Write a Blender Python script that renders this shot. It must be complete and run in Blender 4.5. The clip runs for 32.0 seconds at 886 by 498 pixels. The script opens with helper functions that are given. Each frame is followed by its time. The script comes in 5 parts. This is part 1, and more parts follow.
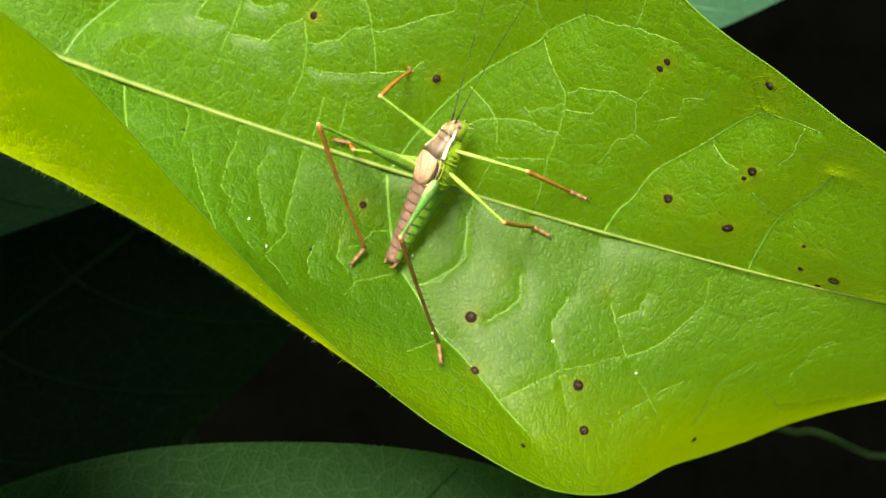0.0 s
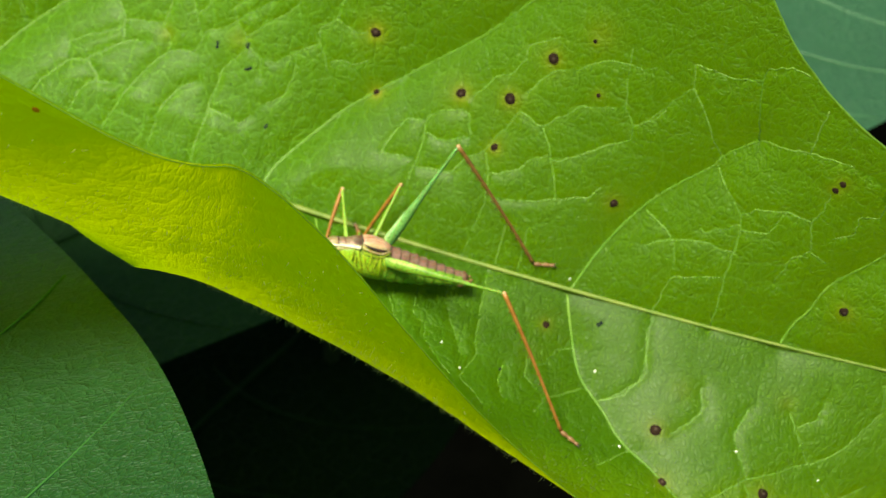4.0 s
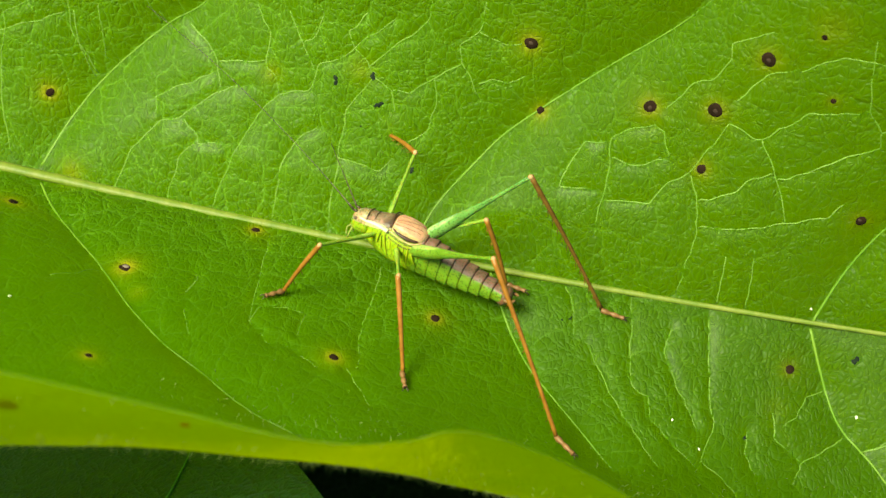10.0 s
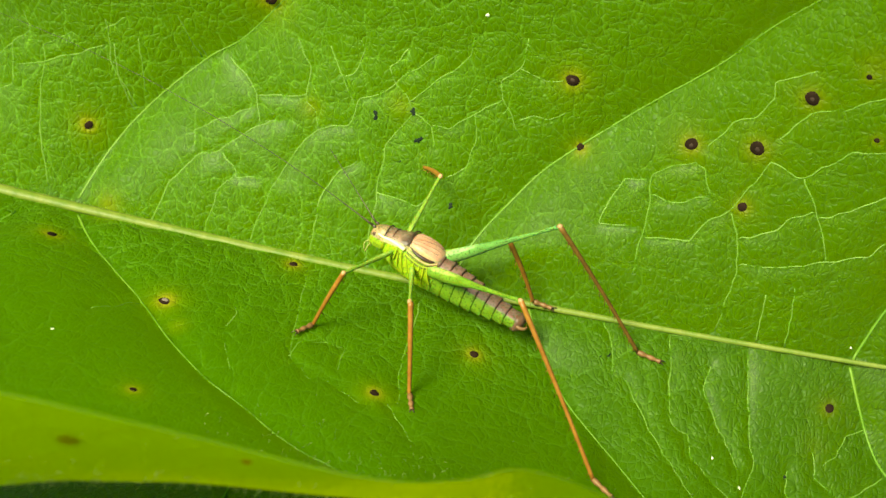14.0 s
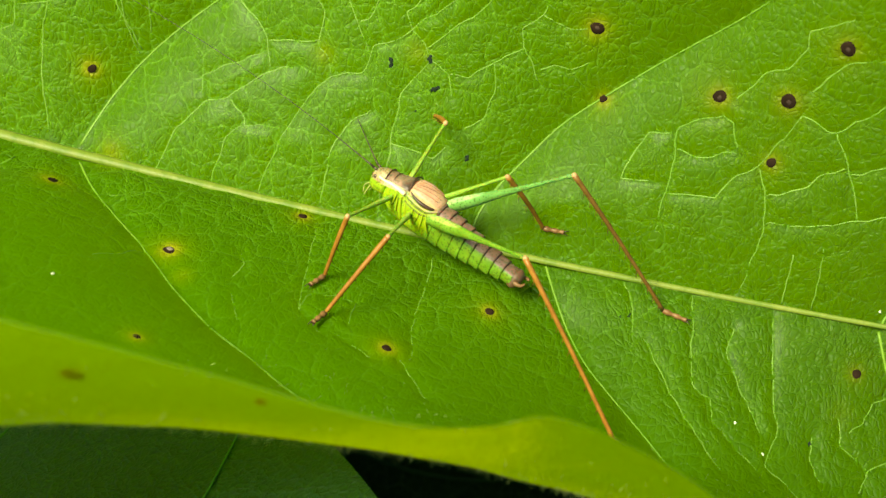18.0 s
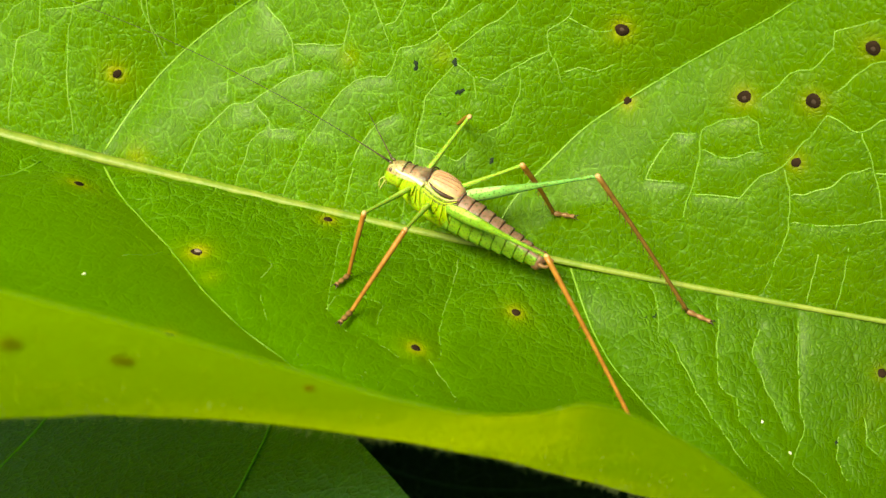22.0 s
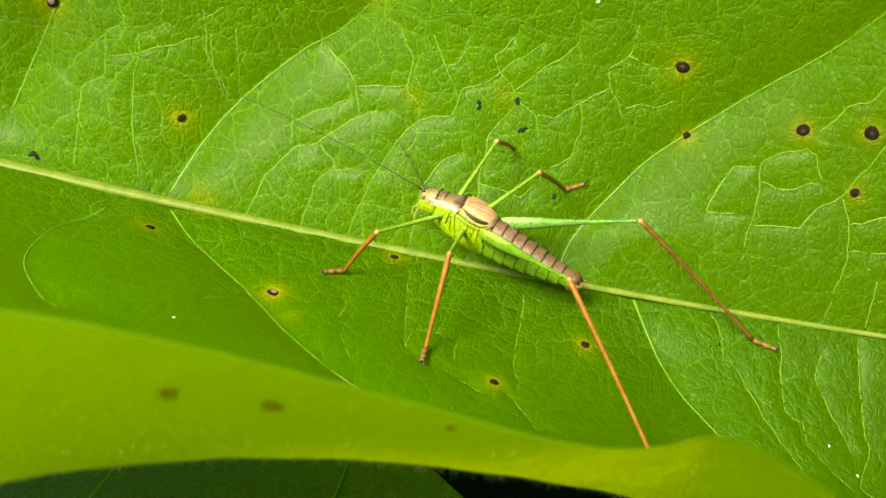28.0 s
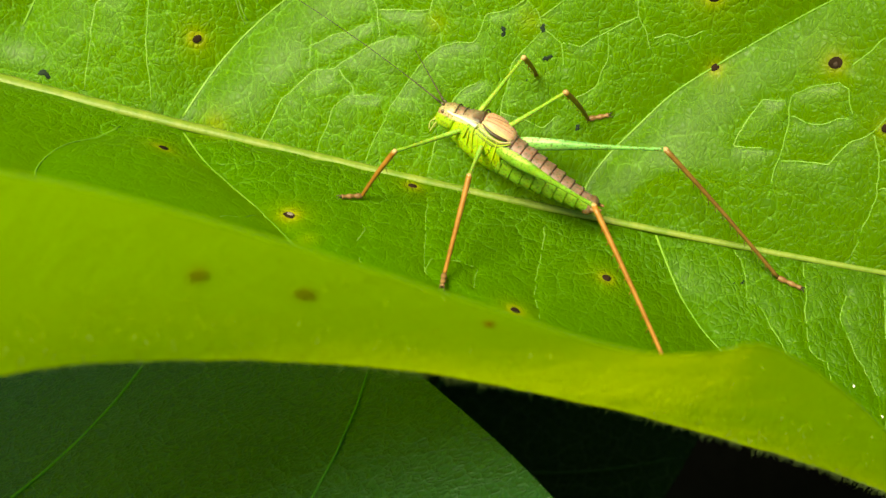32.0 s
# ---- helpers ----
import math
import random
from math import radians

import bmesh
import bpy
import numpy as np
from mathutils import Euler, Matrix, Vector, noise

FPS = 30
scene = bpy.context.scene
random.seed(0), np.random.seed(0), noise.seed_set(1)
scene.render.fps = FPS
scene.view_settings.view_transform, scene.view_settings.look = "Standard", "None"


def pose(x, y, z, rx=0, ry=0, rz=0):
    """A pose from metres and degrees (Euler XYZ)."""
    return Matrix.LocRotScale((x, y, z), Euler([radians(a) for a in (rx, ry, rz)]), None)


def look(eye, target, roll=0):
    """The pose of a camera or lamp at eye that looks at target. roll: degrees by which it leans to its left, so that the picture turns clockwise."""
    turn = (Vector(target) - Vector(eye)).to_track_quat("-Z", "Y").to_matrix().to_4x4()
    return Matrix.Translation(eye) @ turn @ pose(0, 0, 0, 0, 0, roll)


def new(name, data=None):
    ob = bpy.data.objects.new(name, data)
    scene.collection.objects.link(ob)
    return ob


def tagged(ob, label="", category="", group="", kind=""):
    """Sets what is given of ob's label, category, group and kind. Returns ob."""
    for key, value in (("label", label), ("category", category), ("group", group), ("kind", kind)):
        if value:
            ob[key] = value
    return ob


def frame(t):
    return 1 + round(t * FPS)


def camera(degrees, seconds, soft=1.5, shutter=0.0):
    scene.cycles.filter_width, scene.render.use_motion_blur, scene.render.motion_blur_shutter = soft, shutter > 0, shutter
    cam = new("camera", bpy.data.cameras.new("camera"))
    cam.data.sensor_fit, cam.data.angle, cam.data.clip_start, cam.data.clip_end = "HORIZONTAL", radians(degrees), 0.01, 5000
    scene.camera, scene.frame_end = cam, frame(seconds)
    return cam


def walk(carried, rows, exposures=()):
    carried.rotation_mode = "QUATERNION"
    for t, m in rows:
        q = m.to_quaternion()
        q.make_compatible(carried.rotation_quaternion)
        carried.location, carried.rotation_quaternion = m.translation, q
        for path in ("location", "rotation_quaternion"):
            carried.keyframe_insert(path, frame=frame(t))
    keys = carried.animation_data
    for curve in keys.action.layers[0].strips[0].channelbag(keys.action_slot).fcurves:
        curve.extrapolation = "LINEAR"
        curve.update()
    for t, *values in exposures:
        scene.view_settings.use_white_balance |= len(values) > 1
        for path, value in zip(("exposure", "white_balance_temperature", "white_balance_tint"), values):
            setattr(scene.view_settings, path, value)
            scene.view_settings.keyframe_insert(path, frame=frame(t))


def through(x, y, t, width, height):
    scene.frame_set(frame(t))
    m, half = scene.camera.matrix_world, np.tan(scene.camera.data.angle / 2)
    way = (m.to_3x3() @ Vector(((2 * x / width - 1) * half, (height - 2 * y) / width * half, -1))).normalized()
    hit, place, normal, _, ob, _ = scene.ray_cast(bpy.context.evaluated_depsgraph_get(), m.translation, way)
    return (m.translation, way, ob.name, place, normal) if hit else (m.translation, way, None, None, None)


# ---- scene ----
cam = camera(35, 32.0, soft=1.5)
PATH = [
    (0, (0.02032, -0.09228, 0.10137), (0.02695, -0.03179, 0.02202), 11.75),
    (0.5, (0.01843, -0.09428, 0.10047), (0.02487, -0.03327, 0.02150), 11.60),
    (1, (0.01740, -0.09601, 0.10202), (0.02362, -0.03338, 0.02431), 10.60),
    (1.5, (0.01617, -0.09521, 0.10271), (0.02291, -0.03040, 0.02685), 10.43),
    (2, (0.01648, -0.09526, 0.10256), (0.02212, -0.02983, 0.02715), 9.97),
    (2.5, (0.01641, -0.09443, 0.10502), (0.02173, -0.02923, 0.02938), 9.82),
    (3, (0.01629, -0.09365, 0.10590), (0.02045, -0.02992, 0.02896), 8.92),
    (3.5, (0.01466, -0.09466, 0.10681), (0.01594, -0.03142, 0.02935), 7.15),
    (4, (0.00938, -0.09394, 0.10852), (0.00997, -0.02952, 0.03204), 5.59),
    (4.5, (0.00681, -0.07709, 0.11129), (0.00629, -0.02003, 0.02916), 3.03),
    (6.5, (0.00007, -0.05264, 0.10556), (-0.00365, -0.00927, 0.01553), -7.05),
    (7, (0.00012, -0.05095, 0.10737), (-0.00393, -0.00684, 0.01772), -7.80),
    (7.5, (-0.00032, -0.05169, 0.10599), (-0.00448, -0.00764, 0.01631), -7.94),
    (8, (-0.00069, -0.05033, 0.10659), (-0.00482, -0.00557, 0.01726), -7.88),
    (8.5, (0.00099, -0.05101, 0.10561), (-0.00270, -0.00695, 0.01592), -7.12),
    (9, (-0.00039, -0.05026, 0.10675), (-0.00316, -0.00580, 0.01722), -6.47),
    (9.5, (-0.00131, -0.05080, 0.10698), (-0.00511, -0.00569, 0.01782), -7.76),
    (10, (-0.00166, -0.05134, 0.10717), (-0.00615, -0.00615, 0.01808), -8.63),
    (10.5, (-0.00143, -0.05229, 0.10638), (-0.00609, -0.00733, 0.01718), -8.49),
    (11, (-0.00080, -0.05060, 0.10685), (-0.00452, -0.00492, 0.01797), -7.33),
    (11.5, (-0.00172, -0.05109, 0.10599), (-0.00572, -0.00455, 0.01757), -7.75),
    (12, (-0.00340, -0.05129, 0.10597), (-0.00790, -0.00508, 0.01740), -8.08),
    (12.5, (-0.00322, -0.05064, 0.10549), (-0.00738, -0.00441, 0.01692), -7.77),
    (13, (-0.00221, -0.05025, 0.10508), (-0.00798, -0.00461, 0.01629), -9.55),
    (13.5, (-0.00511, -0.05069, 0.10567), (-0.01037, -0.00507, 0.01684), -8.50),
    (14, (-0.00510, -0.05093, 0.10740), (-0.00929, -0.00370, 0.01936), -7.65),
    (14.5, (-0.00676, -0.05222, 0.10820), (-0.01193, -0.00474, 0.02034), -8.92),
    (16.5, (-0.00725, -0.05077, 0.10508), (-0.01148, -0.00348, 0.01708), -7.38),
    (17, (-0.00657, -0.05110, 0.10491), (-0.01030, -0.00323, 0.01719), -7.24),
    (17.5, (-0.00782, -0.05128, 0.10341), (-0.01170, -0.00396, 0.01540), -7.21),
    (18, (-0.00715, -0.05137, 0.10239), (-0.01094, -0.00488, 0.01394), -6.29),
    (18.5, (-0.00747, -0.05056, 0.10236), (-0.01097, -0.00344, 0.01423), -6.15),
    (19, (-0.00738, -0.05086, 0.10343), (-0.01075, -0.00375, 0.01528), -6.03),
    (19.5, (-0.00904, -0.05197, 0.10377), (-0.01255, -0.00391, 0.01615), -6.56),
    (20, (-0.00823, -0.05227, 0.10574), (-0.01110, -0.00429, 0.01805), -5.16),
    (20.5, (-0.00686, -0.05180, 0.10490), (-0.00863, -0.00334, 0.01745), -4.14),
    (21, (-0.00776, -0.05224, 0.10540), (-0.01116, -0.00269, 0.01861), -6.32),
    (21.5, (-0.00841, -0.05245, 0.10351), (-0.01174, -0.00339, 0.01644), -6.35),
    (22, (-0.00991, -0.05319, 0.10193), (-0.01309, -0.00510, 0.01431), -5.78),
    (22.5, (-0.01027, -0.05348, 0.10386), (-0.01291, -0.00487, 0.01650), -5.20),
    (23, (-0.01124, -0.05305, 0.10164), (-0.01383, -0.00358, 0.01477), -5.37),
    (23.5, (-0.01692, -0.04532, 0.09328), (-0.01875, 0.00446, 0.00657), -4.98),
    (24, (-0.01799, -0.04562, 0.09154), (-0.01886, 0.00424, 0.00487), -4.71),
    (24.5, (-0.01702, -0.04660, 0.09297), (-0.01855, 0.00310, 0.00620), -5.89),
    (25, (-0.01742, -0.04722, 0.09634), (-0.01813, 0.00282, 0.00976), -4.78),
    (25.5, (-0.01815, -0.05135, 0.09980), (-0.01836, -0.00148, 0.01312), -3.83),
    (27.5, (-0.01697, -0.05228, 0.10496), (-0.01745, -0.00241, 0.01828), -4.57),
    (28, (-0.01841, -0.05322, 0.10475), (-0.01885, -0.00367, 0.01789), -4.14),
    (28.5, (-0.01841, -0.05349, 0.10414), (-0.01895, -0.00412, 0.01718), -4.04),
    (29, (-0.01820, -0.05337, 0.10370), (-0.01877, -0.00372, 0.01689), -4.00),
    (29.5, (-0.01719, -0.05327, 0.10387), (-0.01722, -0.00316, 0.01733), -3.34),
    (30, (-0.01867, -0.05313, 0.10527), (-0.01850, -0.00228, 0.01916), -3.06),
    (30.5, (-0.01953, -0.05298, 0.10407), (-0.01930, -0.00165, 0.01825), -3.14),
    (31, (-0.02050, -0.05219, 0.10365), (-0.02085, -0.00126, 0.01760), -3.34),
    (31.5, (-0.02060, -0.05433, 0.09932), (-0.02002, -0.00546, 0.01208), -1.59),
    (32, (-0.02137, -0.05591, 0.10006), (-0.02086, -0.00716, 0.01274), -1.82),
]
walk(cam, [(t, look(eye, target, roll)) for t, eye, target, roll in PATH],
     exposures=[(0, 1.45, 7300, 7), (1, 1.06, 7300, 5), (2, 1.00, 7300, 4), (4.5, 0.98, 7300, 0), (7, 0.98, 7800, -4), (14, 1.02, 8100, -5), (19, 1.04, 8400, -5), (21, 1.22, 8700, -5), (22.5, 1.24, 9000, -5), (25.5, 1.29, 9000, -6), (28, 1.10, 9000, -7), (31, 1.08, 9000, -7), (32, 1.14, 9000, -7)])
cam.data.dof.use_dof, cam.data.dof.focus_distance, cam.data.dof.aperture_fstop = True, 0.113, 60

# ---- light: a bright hazy sky over the shrub ----
world = bpy.data.worlds.new("sky")
scene.world = world
world.use_nodes = True
wn = world.node_tree.nodes
sky = wn.new("ShaderNodeTexSky")
sky.sky_type, sky.sun_disc = "NISHITA", False
sky.sun_elevation, sky.sun_rotation = radians(68), radians(-98)
wn["Background"].inputs[1].default_value = 0.08
world.node_tree.links.new(sky.outputs[0], wn["Background"].inputs[0])
sun = new("sun", bpy.data.lights.new("sun", "SUN"))
sun.data.energy, sun.data.angle, sun.data.color = 4.8, radians(22), (1.0, 0.95, 0.84)
sun.matrix_world = look((-0.33, -0.10, 0.93), (0, 0, 0))

# ---- the big leaf: a V-folded blade; s runs along the midrib, centimetres ----
CM = 0.01
AXIS = np.array([[0.97120, -0.23628, -0.03085], [0.15464, 0.52649, 0.83600], [-0.18128, -0.81669, 0.54787]])
KNOTS = np.array([-8, -5.5, -3.5, -1.5, 0.5, 2.5, 4.5, 6.5, 8.5])
# belly (along, across, up) and margin (along, across, up) of the near half at each knot
NEAR = np.array([
    [0.33, -0.04, 5.21, 0.12, -0.27, 9.06],
    [0.2, 1.13, 5.52, 0.68, -0.52, 8.53],
    [0.92, 0.23, 5.64, -0.65, 2.28, 5.98],
    [-0.27, -0.67, 2.97, 0.82, 1.46, 4.48],
    [0.19, -1.51, 2.26, -0.22, 1.3, 3.9],
    [-0.12, -1.77, 1.05, 0.13, -0.99, 2.1],
    [-0.07, -1.23, 0.58, 0.36, -1.96, 1.41],
    [-0.02, -1.14, -0.13, -0.33, -2.21, -0.5],
    [-0.01, -1.22, -1.02, -0.5, -1.61, -2.14]])
FAR_KNOTS = np.array([-8, -4, -1, 1, 2.5, 4, 5.5, 7, 8.5])
FAR_WIDTH = np.array([4.6, 5.6, 6.0, 5.6, 4.5, 2.8, 2.2, 1.75, 0.5])


def hermite(knots, values, x):
    slope = np.gradient(values, knots, axis=0)
    i = np.clip(np.searchsorted(knots, x) - 1, 0, len(knots) - 2)
    h = knots[i + 1] - knots[i]
    u = np.clip((x - knots[i]) / h, 0, 1)
    if values.ndim > 1:
        h, u = h[:, None], u[:, None]
    return ((1 + 2 * u) * (1 - u) ** 2 * values[i] + u * (1 - u) ** 2 * h * slope[i]
            + u * u * (3 - 2 * u) * values[i + 1] + u * u * (u - 1) * h * slope[i + 1])


def midrib(s):
    return np.stack([s, -0.02344 + -0.01241 * s + 0.00773 * s * s + 0.00017 * s ** 3, -0.06439 + 0.01225 * s + 0.00331 * s * s + 0.00015 * s ** 3], -1)


def blade(s, q):
    """Place in metres on the blade: s along the midrib, q from -1 (near margin) over 0 (midrib) to 1 (far margin)."""
    s, q = np.atleast_1d(np.asarray(s, float)), np.atleast_1d(np.asarray(q, float))
    m = midrib(s)
    k = hermite(KNOTS, NEAR, s)
    a = np.clip(-q, 0, 1.2)[:, None]
    near = m * (1 - a) ** 2 + 2 * a * (1 - a) * (m + k[:, :3]) + a * a * (m + k[:, 3:])
    r = np.clip(q, 0, 1.2) * hermite(FAR_KNOTS, FAR_WIDTH, s)
    u = (np.arange(24) + 0.5) / 24 * r[:, None]
    turn = -0.4771 + 0.0853 * s[:, None] + 0.0128 * s[:, None] ** 2 + (0.2163 - 0.0261 * s[:, None]) * u
    turn = 1.2 * np.tanh(turn / 1.2)
    far = m + np.stack([0 * r, np.cos(turn).mean(1) * r, np.sin(turn).mean(1) * r], -1)
    return np.where(q[:, None] < 0, near, far) @ AXIS * CM


# ---- materials ----
def material(name):
    m = bpy.data.materials.new(name)
    m.use_nodes = True
    t = m.node_tree
    return m, t, t.nodes["Principled BSDF"], t.nodes["Material Output"]


def node(t, kind, **values):
    n = t.nodes.new(kind)
    for key, value in values.items():
        if key in n.inputs:
            n.inputs[key].default_value = value
    return n


def ramp(t, fac, *stops):
    n = t.nodes.new("ShaderNodeValToRGB")
    while len(n.color_ramp.elements) < len(stops):
        n.color_ramp.elements.new(0.5)
    for e, (at, colour) in zip(n.color_ramp.elements, stops):
        e.position, e.color = at, (*colour, 1) if len(colour) == 3 else colour
    t.links.new(fac, n.inputs[0])
    return n.outputs[0]


def mix(t, fac, a, b, how="MIX"):
    n = t.nodes.new("ShaderNodeMix")
    n.data_type, n.blend_type = "RGBA", how
    for socket, value in ((n.inputs[0], fac), (n.inputs[6], a), (n.inputs[7], b)):
        if isinstance(value, (int, float)):
            socket.default_value = value
        elif isinstance(value, tuple):
            socket.default_value = (*value, 1)
        else:
            t.links.new(value, socket)
    return n.outputs[2]


def sums(t, how, a, b):
    n = t.nodes.new("ShaderNodeMath")
    n.operation = how
    for socket, value in ((n.inputs[0], a), (n.inputs[1], b)):
        if isinstance(value, (int, float)):
            socket.default_value = value
        else:
            t.links.new(value, socket)
    return n.outputs[0]


def leaf_material(name, dark, light, through, share, gloss, rough, halo=True, net=1.0):
    """A leaf: net of fine veins in blade coordinates (centimetres), gloss on top, light that comes through."""
    m, t, p, out = material(name)
    uv = t.nodes.new("ShaderNodeUVMap").outputs[0]
    wob = node(t, "ShaderNodeTexNoise", Scale=2.5, Detail=2.0)
    ripple = node(t, "ShaderNodeTexNoise", Scale=14.0, Detail=2.0)
    for n in (wob, ripple):
        t.links.new(uv, n.inputs["Vector"])
    bent = mix(t, 0.035, mix(t, 0.16, uv, wob.outputs["Color"], "ADD"), ripple.outputs["Color"], "ADD")
    nets = []
    for scale, squeeze in ((3.1, 1.0), (8.0, 0.85), (23.0, 0.70)):
        shape = node(t, "ShaderNodeMapping")
        shape.inputs["Scale"].default_value = (scale, scale * squeeze, 1.0)
        v = node(t, "ShaderNodeTexVoronoi", Scale=1.0, Randomness=0.92)
        v.feature, v.voronoi_dimensions = "DISTANCE_TO_EDGE", "2D"
        t.links.new(bent, shape.inputs["Vector"])
        t.links.new(shape.outputs[0], v.inputs["Vector"])
        nets.append(v.outputs["Distance"])
    big = node(t, "ShaderNodeTexNoise", Scale=0.45, Detail=3.0, Roughness=0.55)
    small = node(t, "ShaderNodeTexNoise", Scale=9.0, Detail=4.0, Roughness=0.6)
    for n in (big, small):
        t.links.new(uv, n.inputs["Vector"])
    tone = ramp(t, big.outputs["Fac"], (0.3, dark), (0.72, light))
    tone = mix(t, ramp(t, small.outputs["Fac"], (0.4, (0, 0, 0)), (0.75, (0.3, 0.3, 0.3))), tone, light)
    pale = tuple(min(1, c * 2.2 + 0.05) for c in light)
    clear = tuple(min(1, c * 1.15 + 0.12) for c in through)
    glow = through
    if halo:
        calm = t.nodes.new("ShaderNodeAttribute")
        calm.attribute_name = "calm"
        rough_share = sums(t, "SUBTRACT", 1.0, calm.outputs["Fac"])
    cell = node(t, "ShaderNodeTexVoronoi", Scale=20.0)
    cell.voronoi_dimensions = "2D"
    t.links.new(bent, cell.inputs["Vector"])
    tone = mix(t, sums(t, "MULTIPLY", cell.outputs["Distance"], 0.5), tone, tuple(c * 0.55 for c in dark))
    for d, edge, share_v in ((nets[2], 0.12, 0.20), (nets[1], 0.050, 0.30), (nets[0], 0.026, 0.44)):
        line = ramp(t, d, (0.0, (share_v * net,) * 3), (edge * 0.4, (share_v * net * 0.8,) * 3), (edge, (0, 0, 0)))
        if halo:
            line = sums(t, "MULTIPLY", line, rough_share)
        tone = mix(t, line, tone, pale)
        glow = mix(t, sums(t, "MULTIPLY", line, 0.5), glow, clear)
    if halo:
        at = t.nodes.new("ShaderNodeAttribute")
        at.attribute_name = "halo"
        tone = mix(t, at.outputs["Fac"], tone, ramp(t, at.outputs["Fac"], (0.25, (0.30, 0.40, 0.008)), (0.62, (0.52, 0.50, 0.03))))
        glow = mix(t, at.outputs["Fac"], glow, (0.90, 0.88, 0.02))
        # Darker olive towards the tip: its dimmer light is put into the colour
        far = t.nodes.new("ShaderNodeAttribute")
        far.attribute_name = "tip_shade"
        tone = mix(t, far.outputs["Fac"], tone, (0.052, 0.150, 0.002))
        # The upturned fold paler and yellower: light shining through is put into its colour
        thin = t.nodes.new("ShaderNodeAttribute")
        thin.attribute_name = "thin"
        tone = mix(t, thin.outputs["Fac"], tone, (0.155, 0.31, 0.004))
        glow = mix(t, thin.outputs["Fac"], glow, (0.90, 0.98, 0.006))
    height = sums(t, "MULTIPLY", small.outputs["Fac"], 0.12)
    for d, edge, tall in ((nets[2], 0.34, 0.72), (nets[1], 0.34, 1.0), (nets[0], 0.36, 1.35)):
        swell = ramp(t, d, (0.0, (0, 0, 0)), (edge * 0.25, (0.48, 0.48, 0.48)), (edge * 0.6, (0.86, 0.86, 0.86)), (edge, (1, 1, 1)))
        height = sums(t, "ADD", height, sums(t, "MULTIPLY", swell, tall))
    bump = node(t, "ShaderNodeBump", Strength=1.0, Distance=0.00010)
    if halo:
        t.links.new(rough_share, bump.inputs["Strength"])
    t.links.new(height, bump.inputs["Height"])
    t.links.new(bump.outputs[0], p.inputs["Normal"])
    t.links.new(tone, p.inputs["Base Color"])
    p.inputs["Roughness"].default_value = rough
    p.inputs["Specular IOR Level"].default_value = gloss * 0.4
    p.inputs["Coat Weight"].default_value, p.inputs["Coat Roughness"].default_value = gloss, rough
    p.inputs["Coat IOR"].default_value = 1.42
    tr = t.nodes.new("ShaderNodeBsdfTranslucent")
    t.links.new(glow, tr.inputs[0])
    t.links.new(bump.outputs[0], tr.inputs["Normal"])
    both = t.nodes.new("ShaderNodeMixShader")
    both.inputs[0].default_value = share
    if halo:
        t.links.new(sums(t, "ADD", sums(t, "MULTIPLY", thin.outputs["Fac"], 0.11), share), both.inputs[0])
    t.links.new(p.outputs[0], both.inputs[1])
    t.links.new(tr.outputs[0], both.inputs[2])
    t.links.new(both.outputs[0], out.inputs[0])
    return m


def plain(name, a, b, scale=300.0, rough=0.5, bump=0.0, gloss=0.4, share=0.0):
    """Two tones broken by noise in object space; share of light through for thin green parts."""
    m, t, p, out = material(name)
    co = t.nodes.new("ShaderNodeTexCoord").outputs["Object"]
    n1 = node(t, "ShaderNodeTexNoise", Scale=scale, Detail=4.0, Roughness=0.6)
    n2 = node(t, "ShaderNodeTexNoise", Scale=scale * 6, Detail=2.0)
    for n in (n1, n2):
        t.links.new(co, n.inputs["Vector"])
    tone = ramp(t, n1.outputs["Fac"], (0.32, a), (0.68, b))
    tone = mix(t, ramp(t, n2.outputs["Fac"], (0.55, (0, 0, 0)), (0.7, (0.3, 0.3, 0.3))), tone, tuple(0.6 * c for c in a))
    t.links.new(tone, p.inputs["Base Color"])
    p.inputs["Roughness"].default_value, p.inputs["Specular IOR Level"].default_value = rough, gloss
    if bump:
        bn = node(t, "ShaderNodeBump", Strength=0.6, Distance=bump)
        t.links.new(n2.outputs["Fac"], bn.inputs["Height"])
        t.links.new(bn.outputs[0], p.inputs["Normal"])
    if share:
        tr = t.nodes.new("ShaderNodeBsdfTranslucent")
        t.links.new(tone, tr.inputs[0])
        both = t.nodes.new("ShaderNodeMixShader")
        both.inputs[0].default_value = share
        t.links.new(p.outputs[0], both.inputs[1])
        t.links.new(tr.outputs[0], both.inputs[2])
        t.links.new(both.outputs[0], out.inputs[0])
    return m


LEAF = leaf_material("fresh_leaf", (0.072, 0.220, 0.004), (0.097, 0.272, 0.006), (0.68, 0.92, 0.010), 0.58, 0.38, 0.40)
# Darkened copies of the leaf: the shade below is put into these colours
SHADE_LEAF = leaf_material("shaded_leaf", (0.008, 0.047, 0.011), (0.012, 0.064, 0.016), (0.022, 0.085, 0.008), 0.15, 0.30, 0.40, False, 0.3)
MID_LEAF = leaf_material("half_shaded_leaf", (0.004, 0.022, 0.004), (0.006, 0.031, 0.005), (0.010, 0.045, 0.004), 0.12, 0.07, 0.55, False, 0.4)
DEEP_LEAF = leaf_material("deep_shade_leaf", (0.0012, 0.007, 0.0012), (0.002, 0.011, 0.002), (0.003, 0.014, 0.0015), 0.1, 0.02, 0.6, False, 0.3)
# Blue-green: the sky's sheen and some shade are put into this colour
BLUE_LEAF = leaf_material("sky_tinted_leaf", (0.017, 0.07, 0.030), (0.024, 0.09, 0.038), (0.03, 0.09, 0.015), 0.15, 0.3, 0.45, False, 0.2)
